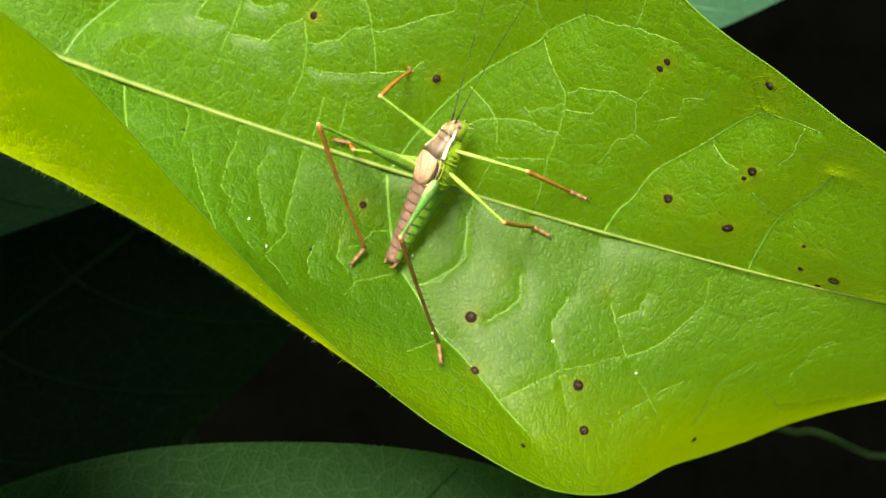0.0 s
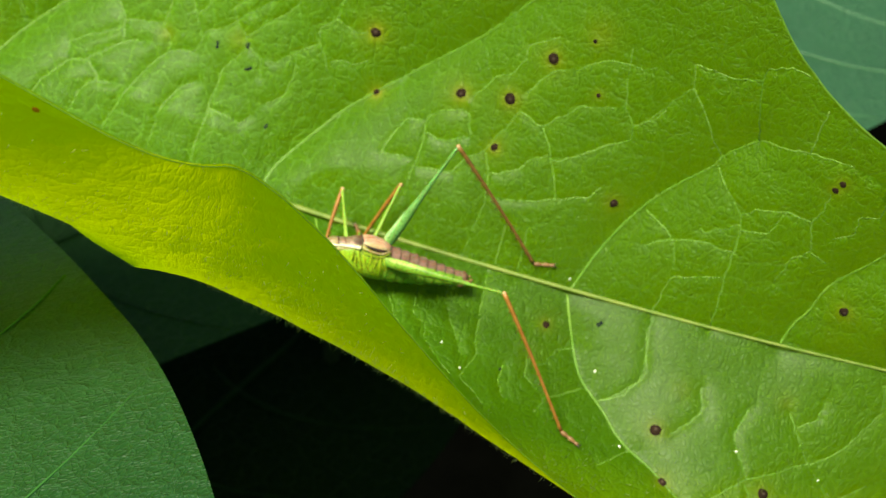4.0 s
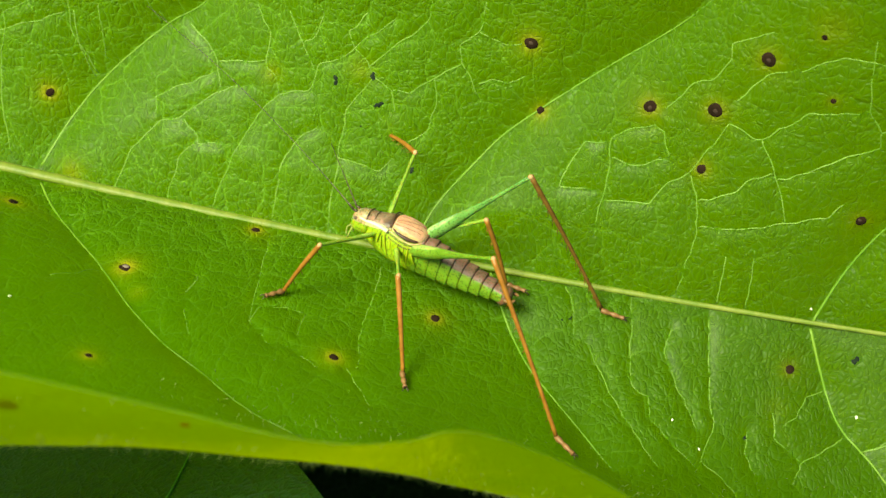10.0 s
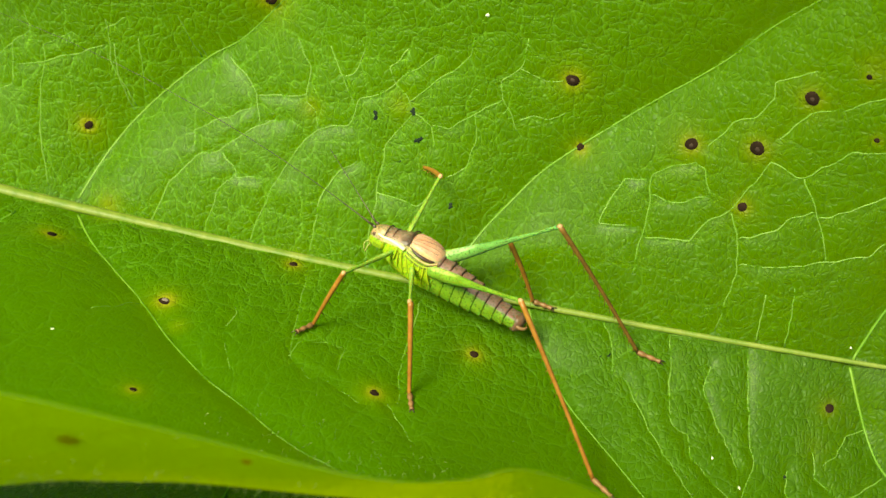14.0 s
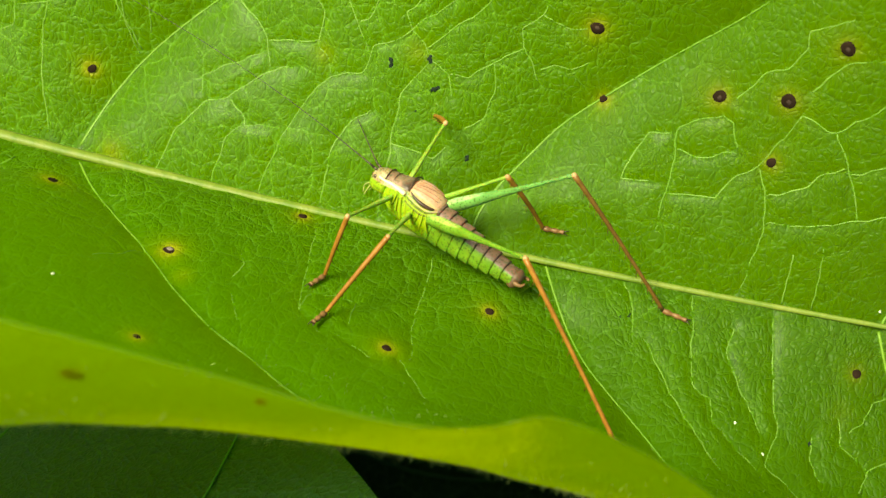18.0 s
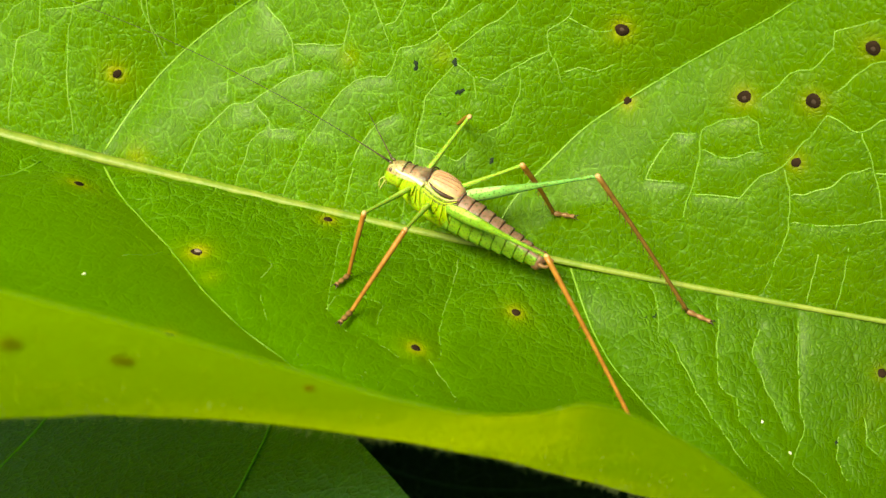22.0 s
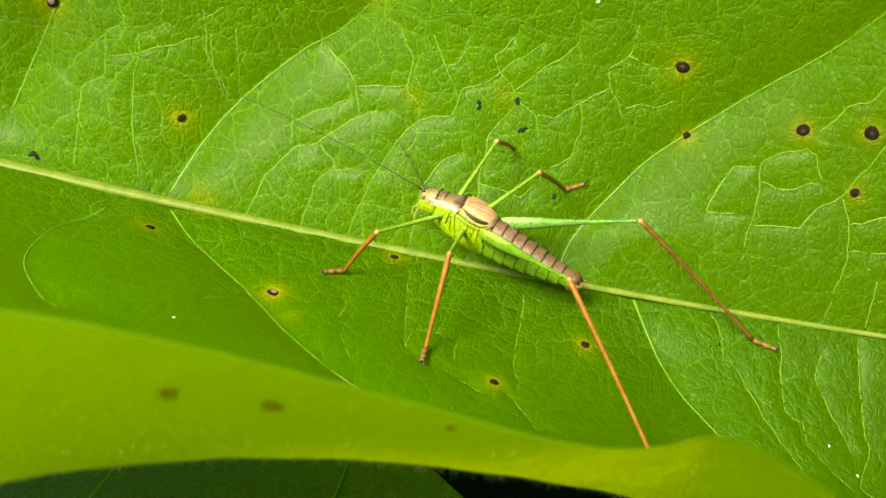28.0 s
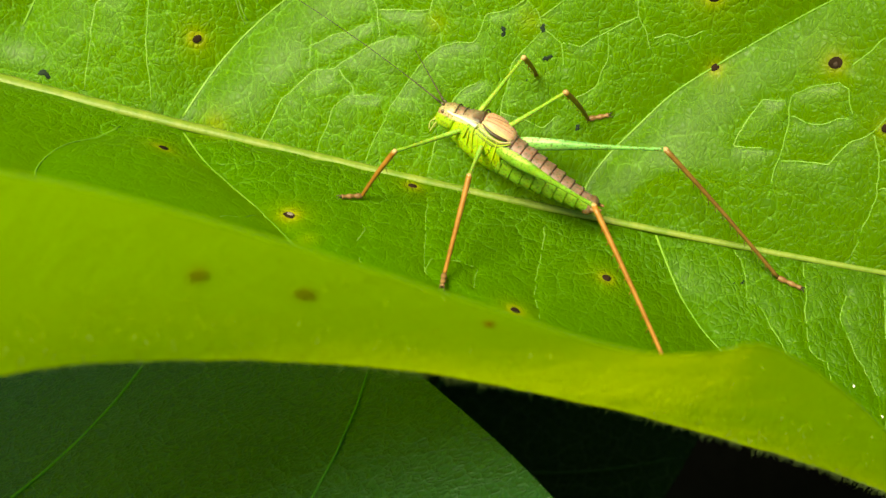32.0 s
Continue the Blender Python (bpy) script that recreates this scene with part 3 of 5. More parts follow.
vein("cross_vein", 0.016, (-3.47, 0.26), (-3.66, 0.325))
vein("cross_vein", 0.016, (-5.08, 0.175), (-5.1, 0.24), (-4.94, 0.269), (-5.01, 0.297))
vein("cross_vein", 0.016, (-5.1, 0.24), (-5.33, 0.199), (-5.42, 0.17))
vein("cross_vein", 0.016, (-4.79, 0.221), (-5.07, 0.206))


build_veins()


def surface(s, q):
    """The blade with its relief and the slow wave of its margins; also the blade coordinates."""
    n = blade_normal(s, np.where(np.abs(q) < 0.004, 0.004, np.clip(q, -0.996, 0.996)))
    uv = np.stack([s, across(s, q)], -1)
    wave = np.array([noise.noise((a * 0.9, 4.0 + np.sign(b), 0.0)) for a, b in uv]) * np.clip(np.abs(q) * 4 - 3, 0, 1)
    return blade(s, q) + n * ((relief(uv) + 0.05 * wave) * CM)[:, None], uv


def build_blade():
    s = np.concatenate([np.linspace(-8, -6.2, 24), np.linspace(-6.16, 7, 660), np.linspace(7.06, 8.5, 30)])
    edge = np.linspace(0, 1, 230)
    q = np.concatenate([-edge[::-1], edge[1:]])
    S, Q = np.meshgrid(s, q, indexing="ij")
    sf, qf = S.ravel(), Q.ravel()
    v, uv = surface(sf, qf)
    i = np.arange(len(v)).reshape(S.shape)
    f = np.stack([i[:-1, :-1], i[1:, :-1], i[1:, 1:], i[:-1, 1:]], -1).reshape(-1, 4)
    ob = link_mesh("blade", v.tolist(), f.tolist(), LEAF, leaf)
    me = ob.data
    layer = me.uv_layers.new(name="blade_uv")
    loops = np.empty(len(me.loops), dtype=np.int32)
    me.loops.foreach_get("vertex_index", loops)
    layer.data.foreach_set("uv", uv[loops].astype(np.float32).ravel())
    halo = np.zeros(len(v))
    for a, b, r in SPOTS:
        c = np.array([a, across(np.array([a]), np.array([b]))[0]])
        d = np.linalg.norm(uv - c, axis=1)
        halo = np.maximum(halo, 0.55 * np.exp(-(d / (r * 1.4 + 0.014)) ** 2) + 0.36 * np.exp(-(d / (r * 3.6 + 0.03)) ** 2))
    for a, b, r, share in ((-2.42, 0.22, 0.10, 0.4), (-1.65, 0.246, 0.12, 0.35), (2.02, 0.521, 0.20, 0.55), (3.74, -0.22, 0.14, 0.45), (4.72, -0.205, 0.12, 0.5),
                           (6.36, 0.29, 0.13, 0.5), (2.22, -0.19, 0.14, 0.35), (-4.12, 0.012, 0.14, 0.45), (-3.12, -0.135, 0.10, 0.35), (4.95, 0.10, 0.18, 0.3)):
        c = np.array([a, across(np.array([a]), np.array([b]))[0]])
        halo = np.maximum(halo, share * np.exp(-(np.linalg.norm(uv - c, axis=1) / r) ** 2))
    me.attributes.new("halo", "FLOAT", "POINT").data.foreach_set("value", halo.astype(np.float32))
    # thin marks the upturned near fold, where the extra glow is painted
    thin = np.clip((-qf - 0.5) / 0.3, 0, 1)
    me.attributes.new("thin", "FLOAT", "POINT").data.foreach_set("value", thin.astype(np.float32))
    # the near half lies smoother than the far one, the more so towards its fold
    calm = np.clip((-uv[:, 1] - 0.2) / 1.3, 0, 1) * np.interp(uv[:, 0], [-8, -1, 2.5, 8], [0.72, 0.62, 0.4, 0.35])
    me.attributes.new("calm", "FLOAT", "POINT").data.foreach_set("value", calm.astype(np.float32))
    # weight of that painted dimming, growing along the blade, none on the near fold
    tip_shade = np.clip((uv[:, 0] + 2.0) / 4.5, 0, 1) * 0.8 * np.clip((uv[:, 1] + 2.4) / 0.9, 0, 1)
    me.attributes.new("tip_shade", "FLOAT", "POINT").data.foreach_set("value", tip_shade.astype(np.float32))


build_blade()


def build_midrib():
    s = np.linspace(-8, 8.45, 150)
    up = blade_normal(s, np.full(150, 0.02)) + blade_normal(s, np.full(150, -0.02))
    up /= np.linalg.norm(up, axis=1, keepdims=True)
    r = np.interp(s, [-8, -4, 0, 4, 8.45], [0.075, 0.046, 0.028, 0.016, 0.008]) * CM
    v, f = tube(blade(s, 0 * s) - up * (r * 0.15 + 0.018 * CM)[:, None], r, 10, 0.7, up)
    link_mesh("midrib", v, f, MIDRIB, leaf, "pale green midrib")
    # the margins: a thin pale bead along each edge
    for side in (-1, 1):
        s, q = np.linspace(-8, 8.5, 420), np.full(420, 0.996 * side)
        v, f = tube(surface(s, q)[0], 0.0045 * CM, 6)
        link_mesh("margin", v, f, VEIN, leaf)
    base = blade([-8.0], [0.0])[0]
    v, f = tube(spline([base, base + (-0.02, 0.004, 0.004), base + (-0.05, 0.01, -0.02), (-0.14, 0.04, -0.45)], 40),
                np.linspace(0.0009, 0.0024, 40), 10)
    link_mesh("petiole", v, f, TWIG, leaf, "green leaf stalk")


build_midrib()


def spot(s, q, r, mat, name="brown_spot", height=0.25, wobble=0.16, parent=None, under=False):
    """A small ragged dome on the blade."""
    c = blade([s], [q])[0]
    dip = relief(np.array([[s, across(np.array([s]), np.array([q]))[0]]]))[0] * CM
    n = blade_normal(np.array([s]), np.array([q if abs(q) > 0.005 else 0.006]))[0]
    c = c + n * dip
    if (n[2] < 0) != under:
        n = -n
    a = np.cross(n, (0.3, 0.9, 0.1))
    a /= np.linalg.norm(a)
    b = np.cross(n, a)
    verts, faces = [c + n * height * r * CM], []
    k = 14
    for ring, (rr, hh) in enumerate(((0.6, 0.8), (0.9, 0.35), (1.1, -0.25))):
        for i in range(k):
            w = 2 * np.pi * i / k
            d = rr * r * CM * (1 + wobble * noise.noise((s * 3 + np.cos(w), q * 9 + np.sin(w), 0.5)))
            verts.append(c + d * (np.cos(w) * a + np.sin(w) * b) + n * hh * height * r * CM)
    for i in range(k):
        j = (i + 1) % k
        faces.append((0, 1 + i, 1 + j))
        faces += [(1 + g * k + i, 1 + (g + 1) * k + i, 1 + (g + 1) * k + j, 1 + g * k + j) for g in (0, 1)]
    return link_mesh(name, verts, faces, mat, parent or leaf)


for s, q, r in SPOTS:
    if q < -0.87:
        spot(s, q, r * 1.15, SPOT_UNDER, "brown_spot", 0.2, 0.3, None, True)
        continue
    one = spot(s, q, r, SPOT)
    if s < -3.2 and r > 0.048:
        spot(s, q, r * 0.72, GREY_HEART, "spot_heart", 0.5, 0.3, one)
    elif r > 0.043 and q > -0.85:
        spot(s, q, r * 0.5, SPOT_HEART, "spot_heart", 0.62, 0.3, one)
for s, q, r in [(-1.85, 0.225, 0.028), (-1.55, 0.24, 0.03), (-1.47, 0.2, 0.035), (-1.12, 0.115, 0.026), (0.4, -0.06, 0.018),
                (0.33, -0.065, 0.012), (-5.62, 0.025, 0.035), (-1.6, 0.165, 0.013), (2.8, -0.065, 0.03), (2.0, -0.275, 0.018)]:
    spot(s, q, r, SPECK, "dark_speck", 0.22, 1.5)
for s, q in [(1.35, -0.24), (1.62, -0.31), (0.75, -0.52), (2.9, -0.2), (4.35, -0.42), (3.3, -0.45), (-3.9, -0.2), (-1.0, 0.4), (5.2, -0.5), (2.35, 0.02)]:
    spot(s, q, 0.013, CRUMB, "pale_speck", 0.7, 0.8)


def build_hairs():
    rnd = random.Random(5)
    verts, faces = [], []
    s = np.array([rnd.uniform(-6, 5.5) for _ in range(4200)])
    q = np.array([-min(0.995, max(0.3, rnd.gauss(0.66, 0.13))) for _ in range(4200)])
    p, n = blade(s, q), blade_normal(s, q)
    if blade_normal(np.array([0.0]), np.array([0.3]))[0, 2] > 0:
        n = -n
    for c, d in zip(p, n):
        d = Vector(d) + 0.7 * Vector((rnd.uniform(-1, 1), rnd.uniform(-1, 1), rnd.uniform(-1, 1)))
        d.normalize()
        length = rnd.uniform(0.025, 0.07) * CM
        a = d.orthogonal().normalized() * 0.0022 * CM
        b = d.cross(a)
        bend = Vector((rnd.uniform(-1, 1), rnd.uniform(-1, 1), rnd.uniform(-1, 1))) * 0.25 * length
        k = len(verts)
        c = Vector(c)
        verts += [c + a, c - 0.5 * a + 0.87 * b, c - 0.5 * a - 0.87 * b, c + d * length + bend]
        faces += [(k, k + 1, k + 3), (k + 1, k + 2, k + 3), (k + 2, k, k + 3)]
    tagged(link_mesh("fine_hairs", verts, faces, HAIR, leaf, "short pale hairs on the underside"), kind="stuff")


build_hairs()


# ---- the shrub below: leaves whose shade is put into their colour ----
def shrub_leaf(label, centre, axis, side, length, half, sag, foot, lift=0.0, mats=None):
    """A shaded leaf: axis along its midrib, side across; sag bends the tip down."""
    leaf_mat, vein_mat = mats or (SHADE_LEAF, SHADE_VEIN)
    axis, side = Vector(axis).normalized(), Vector(side).normalized()
    up = axis.cross(side).normalized()
    if up.z < 0:
        up = -up
    centre = Vector(centre)
    thing = tagged(new("shrub_leaf"), label, "leaf", "older leaves below")

    def at(u, w):
        wide = half * max(0.0, math.sin(math.pi * min(1, u * 0.97 + 0.015))) ** 0.75
        ripple = 0.10 * math.sin(u * 17 + (3 if w > 0 else 0)) * w * w
        return (centre + axis * (u - 0.5) * length + side * w * wide
                + up * (-sag * (2 * u - 1) ** 2 + (0.16 + lift) * half * abs(w) ** 1.3 + ripple)) * CM

    nu, nw = 90, 48
    verts, faces, uvs = [], [], []
    for i in range(nu + 1):
        for j in range(nw + 1):
            u, w = i / nu, 2 * j / nw - 1
            pucker = 0.035 * noise.noise((u * length * 0.8, w * half * 0.8, sag)) * CM
            verts.append(at(u, w) + up * pucker)
            uvs.append((u * length, w * half + 11))
    for i in range(nu):
        for j in range(nw):
            a = i * (nw + 1) + j
            faces.append((a, a + 1, a + nw + 2, a + nw + 1))
    ob = link_mesh("blade", verts, faces, leaf_mat, thing)
    layer = ob.data.uv_layers.new(name="blade_uv")
    for loop in ob.data.loops:
        layer.data[loop.index].uv = uvs[loop.vertex_index]
    v, f = tube([at(k / 30, 0) for k in range(31)], np.linspace(0.0006, 0.0002, 31), 8)
    link_mesh("midrib", v, f, vein_mat, thing)
    for k in range(1, 8):
        for w in (-1, 1):
            path = [at(0.08 + k * 0.11 + 0.10 * x * x, w * 0.96 * x) for x in np.linspace(0, 1, 12)]
            v, f = tube(path, np.linspace(0.00022, 0.00008, 12), 6)
            link_mesh("side_vein", v, f, vein_mat, thing)
    start = at(0, 0)
    v, f = tube(spline([start, start + axis * -0.02, Vector(foot) * CM + Vector((0, 0, 0.1)), Vector(foot) * CM], 30), np.linspace(0.0008, 0.002, 30), 8)
    link_mesh("petiole", v, f, TWIG, thing)
    return thing


def shrub():
    edge, nrm = Vector((2.15, -4.0, 1.79)).normalized(), Vector((0, 0.41, 0.91))
    out = edge.cross(nrm).normalized()
    out = -out if out.x > 0 else out
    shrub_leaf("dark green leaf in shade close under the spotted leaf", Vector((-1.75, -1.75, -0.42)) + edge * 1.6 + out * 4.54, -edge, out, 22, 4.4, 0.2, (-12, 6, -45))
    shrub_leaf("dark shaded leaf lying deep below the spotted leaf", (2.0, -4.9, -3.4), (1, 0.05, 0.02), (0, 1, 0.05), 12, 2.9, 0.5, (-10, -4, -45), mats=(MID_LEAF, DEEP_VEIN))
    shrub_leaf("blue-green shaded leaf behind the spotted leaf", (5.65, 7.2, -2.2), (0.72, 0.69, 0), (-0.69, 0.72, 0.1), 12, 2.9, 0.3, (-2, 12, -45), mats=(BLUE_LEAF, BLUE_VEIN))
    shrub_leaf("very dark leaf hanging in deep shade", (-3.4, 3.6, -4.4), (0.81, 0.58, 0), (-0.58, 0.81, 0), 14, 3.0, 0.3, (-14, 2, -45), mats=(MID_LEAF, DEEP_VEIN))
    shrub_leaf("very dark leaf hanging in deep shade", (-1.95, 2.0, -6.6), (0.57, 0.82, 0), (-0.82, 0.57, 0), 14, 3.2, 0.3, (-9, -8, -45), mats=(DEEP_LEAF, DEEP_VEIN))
    twig = tagged(new("twig"), "thin green twig in the shade below the leaf", "twig")
    v, f = tube(spline([(0.0665, -0.0108, -0.030), (0.0715, -0.0118, -0.030), (0.079, -0.0134, -0.030), (0.12, -0.02, -0.05), (0.2, 0.02, -0.45)], 40), 0.0005, 8)
    link_mesh("stalk", v, f, TWIG, twig)


shrub()
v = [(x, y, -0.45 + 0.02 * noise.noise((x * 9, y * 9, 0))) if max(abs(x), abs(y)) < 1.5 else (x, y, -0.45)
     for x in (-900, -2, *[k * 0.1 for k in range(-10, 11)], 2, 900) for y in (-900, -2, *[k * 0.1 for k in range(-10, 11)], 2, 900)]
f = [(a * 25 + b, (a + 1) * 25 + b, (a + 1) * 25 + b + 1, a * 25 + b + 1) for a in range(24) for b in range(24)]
tagged(link_mesh("ground", v, f, SOIL), "bare soil, near black with deep shade put into its colour", "ground", kind="structure")


# ---- the bush-cricket ----
def skin_material(name, side, back, speck=0.5, rough=0.45, vary=1.5):
    """Speckled insect skin: 'back' colour over the spine by the mesh's own band, dark edges by 'rim'."""
    m, t, p, out = material(name)
    co = t.nodes.new("ShaderNodeTexCoord").outputs["Object"]
    dots = node(t, "ShaderNodeTexVoronoi", Scale=4300.0)
    soft = node(t, "ShaderNodeTexNoise", Scale=900.0, Detail=4.0)
    for n in (dots, soft):
        t.links.new(co, n.inputs["Vector"])
    band = t.nodes.new("ShaderNodeAttribute")
    band.attribute_name = "band"
    rim = t.nodes.new("ShaderNodeAttribute")
    rim.attribute_name = "rim"
    light = mix(t, ramp(t, soft.outputs["Fac"], (0.35, (0, 0, 0)), (0.7, (0.6, 0.6, 0.6))), side, tuple(min(1, 1.5 * c + 0.02) for c in side))
    dark = mix(t, ramp(t, soft.outputs["Fac"], (0.35, (0, 0, 0)), (0.7, (0.7, 0.7, 0.7))), back, tuple(min(1, vary * c + 0.03) for c in back))
    edge = sums(t, "ADD", band.outputs["Fac"], sums(t, "MULTIPLY", sums(t, "SUBTRACT", soft.outputs["Fac"], 0.5), 0.5))
    tone = mix(t, ramp(t, edge, (0.42, (0, 0, 0)), (0.58, (1, 1, 1))), light, dark)
    tone = mix(t, ramp(t, dots.outputs["Distance"], (0.24, (speck,) * 3), (0.42, (0, 0, 0))), tone, (0.03, 0.06, 0.006))
    tone = mix(t, rim.outputs["Fac"], tone, (0.035, 0.022, 0.015))
    t.links.new(tone, p.inputs["Base Color"])
    p.inputs["Roughness"].default_value, p.inputs["Specular IOR Level"].default_value = rough, 0.3
    p.inputs["Subsurface Weight"].default_value, p.inputs["Subsurface Scale"].default_value = 0.35, 0.0005
    bn = node(t, "ShaderNodeBump", Strength=0.5, Distance=0.00003)
    t.links.new(dots.outputs["Distance"], bn.inputs["Height"])
    t.links.new(bn.outputs[0], p.inputs["Normal"])
    return m


SKIN = skin_material("speckled_skin", (0.115, 0.235, 0.012), (0.14, 0.075, 0.055), 0.65)
FLANK = skin_material("bright_flank", (0.21, 0.33, 0.010), (0.28, 0.35, 0.03), 0.6)
SADDLE = skin_material("saddle_skin", (0.60, 0.54, 0.26), (0.13, 0.085, 0.055), 0.5, 0.4, 2.8)
TAIL = skin_material("brown_tail", (0.10, 0.055, 0.02), (0.11, 0.055, 0.030), 0.4)
FACE = skin_material("cream_head", (0.22, 0.34, 0.016), (0.19, 0.145, 0.07), 0.55, 0.4, 2.6)
WING = skin_material("wing_stub", (0.44, 0.33, 0.17), (0.44, 0.245, 0.155), 0.25, 0.4, 1.5)
CREAM = plain("cream_stripe", (0.66, 0.63, 0.36), (0.80, 0.77, 0.52), 900, 0.5)
RIDGE = plain("yellow_ridge", (0.23, 0.32, 0.012), (0.30, 0.38, 0.02), 1500, 0.45)
WING_VEIN = plain("wing_vein_brown", (0.20, 0.09, 0.05), (0.30, 0.14, 0.08), 1500, 0.45)
DARK = plain("dark_rim", (0.03, 0.016, 0.012), (0.06, 0.03, 0.02), 900, 0.4)
THIGH = skin_material("speckled_thigh", (0.17, 0.29, 0.03), (0.21, 0.35, 0.05), 0.4)
HIND_THIGH = skin_material("hind_thigh", (0.10, 0.25, 0.05), (0.21, 0.38, 0.13), 0.75)
NEAR_THIGH = skin_material("hind_thigh_yellow", (0.11, 0.23, 0.015), (0.24, 0.36, 0.07), 0.7)
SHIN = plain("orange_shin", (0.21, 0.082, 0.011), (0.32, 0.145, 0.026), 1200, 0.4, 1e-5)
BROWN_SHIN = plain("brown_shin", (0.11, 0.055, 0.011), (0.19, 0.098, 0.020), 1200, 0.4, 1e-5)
FOOT = plain("brown_foot", (0.12, 0.058, 0.018), (0.21, 0.11, 0.04), 1200, 0.5, 1e-5)
PALP = plain("green_palp", (0.20, 0.26, 0.04), (0.30, 0.34, 0.08), 1200, 0.5)
KNEE = plain("pale_knee", (0.36, 0.20, 0.08), (0.52, 0.34, 0.16), 1200, 0.4)
FEELER = plain("dark_feeler", (0.035, 0.03, 0.015), (0.07, 0.05, 0.025), 1200, 0.4)
EYE = plain("eye", (0.05, 0.03, 0.02), (0.12, 0.07, 0.04), 1200, 0.4, gloss=0.4)


def loft(name, sections, mat, parent, label="", sides=22, power=2.3, band=(0.45, 0.75), rim_at=None, rim_dark=0.85):
    """A body of rings: (x, z of the middle, half width, half height); band: where the back's colour starts, by height."""
    verts, tone, rim = [], [], []
    for k, (x, z, w, h) in enumerate(sections):
        for i in range(sides):
            a = 2 * np.pi * i / sides
            c, s = np.cos(a), np.sin(a)
            y = w * np.sign(c) * abs(c) ** (2 / power)
            up = h * np.sign(s) * abs(s) ** (2 / power)
            verts.append((x * CM, y * CM, (z + up) * CM))
            tone.append(float(np.clip((s - band[0]) / (band[1] - band[0]), 0, 1)))
            rim.append(rim_dark if rim_at and k in rim_at and s > 0.05 else 0.0)
    n = len(sections)
    faces = [(k * sides + i, k * sides + (i + 1) % sides, (k + 1) * sides + (i + 1) % sides, (k + 1) * sides + i) for k in range(n - 1) for i in range(sides)]
    faces += [tuple(range(sides - 1, -1, -1)), tuple((n - 1) * sides + i for i in range(sides))]
    ob = link_mesh(name, verts, faces, mat, parent, label)
    ob.data.attributes.new("band", "FLOAT", "POINT").data.foreach_set("value", tone)
    ob.data.attributes.new("rim", "FLOAT", "POINT").data.foreach_set("value", rim)
    return ob


def limb(name, length, radii, mat, parent, label="", sides=10, bend=0.0, spines=0, flat=1.0):
    """A limb along +x from its joint, with radii along it (centimetres) and small spines beneath."""
    n = 24
    x = np.linspace(0, length, n)
    r = np.interp(x / length, np.linspace(0, 1, len(radii)), radii)
    path = np.stack([x, 0 * x, bend * np.sin(np.pi * x / length)], -1) * CM
    v, f = tube(path, r * CM, sides, flat)
    v, f = v.tolist(), list(f)
    for k in range(spines):
        at = (0.12 + 0.84 * k / max(1, spines - 1)) * length
        for side in (-1, 1):
            b = len(v)
            rr = float(np.interp(at / length, np.linspace(0, 1, len(radii)), radii))
            base, tip = np.array((at, side * rr * 0.5, -rr * 0.7)), np.array((at + 0.035, side * (rr + 0.022), -rr - 0.016))
            v += [((base + d) * CM).tolist() for d in ((0.006, 0, 0), (-0.006, 0, 0.003), (0, 0.004, -0.005))] + [(tip * CM).tolist()]
            f += [(b, b + 1, b + 3), (b + 1, b + 2, b + 3), (b + 2, b, b + 3)]
    ob = link_mesh(name, v, f, mat, parent, label)
    top = [float(np.clip((p[2] / CM - 0.45 * max(radii)) / (0.7 * max(radii)), 0, 1)) for p in v]
    ob.data.attributes.new("band", "FLOAT", "POINT").data.foreach_set("value", top)
    ob.data.attributes.new("rim", "FLOAT", "POINT").data.foreach_set("value", [0.0] * len(v))
    return ob


def ball(name, centre, radii, mat, parent, label=""):
    bm = bmesh.new()
    bmesh.ops.create_uvsphere(bm, u_segments=14, v_segments=10, radius=1.0)
    for v in bm.verts:
        v.co = Vector((centre[0] + v.co.x * radii[0], centre[1] + v.co.y * radii[1], centre[2] + v.co.z * radii[2])) * CM
    me = bpy.data.meshes.new(name)
    bm.to_mesh(me)
    bm.free()
    me.polygons.foreach_set("use_smooth", [True] * len(me.polygons))
    me.materials.append(mat)
    ob = new(name, me)
    ob.parent = parent
    if label:
        tagged(ob, label)
    for key, value in (("band", 0.9), ("rim", 0.0)):
        me.attributes.new(key, "FLOAT", "POINT").data.foreach_set("value", [value] * len(me.vertices))
    return ob


cricket = tagged(new("bush_cricket"), "slender green speckled bush-cricket with brown back and long orange shins", "insect")

# hip (x, y, z), thigh, shin, foot lengths in centimetres, for the left side
LEGS = {
    "front": ((0.21, 0.066, -0.2), 0.74, 0.61, 0.17, (0.018, 0.022, 0.018, 0.013, 0.016), (0.022, 0.021, 0.017, 0.016)),
    "middle": ((0.02, 0.08, -0.23), 0.828, 0.758, 0.17, (0.019, 0.023, 0.018, 0.013, 0.016), (0.023, 0.021, 0.018, 0.016)),
    "hind": ((-0.11, 0.09, -0.19), 1.33, 1.51, 0.20, (0.027, 0.036, 0.031, 0.022, 0.016, 0.013, 0.016), (0.023, 0.019, 0.017, 0.016, 0.018)),
}
JOINTED = {}


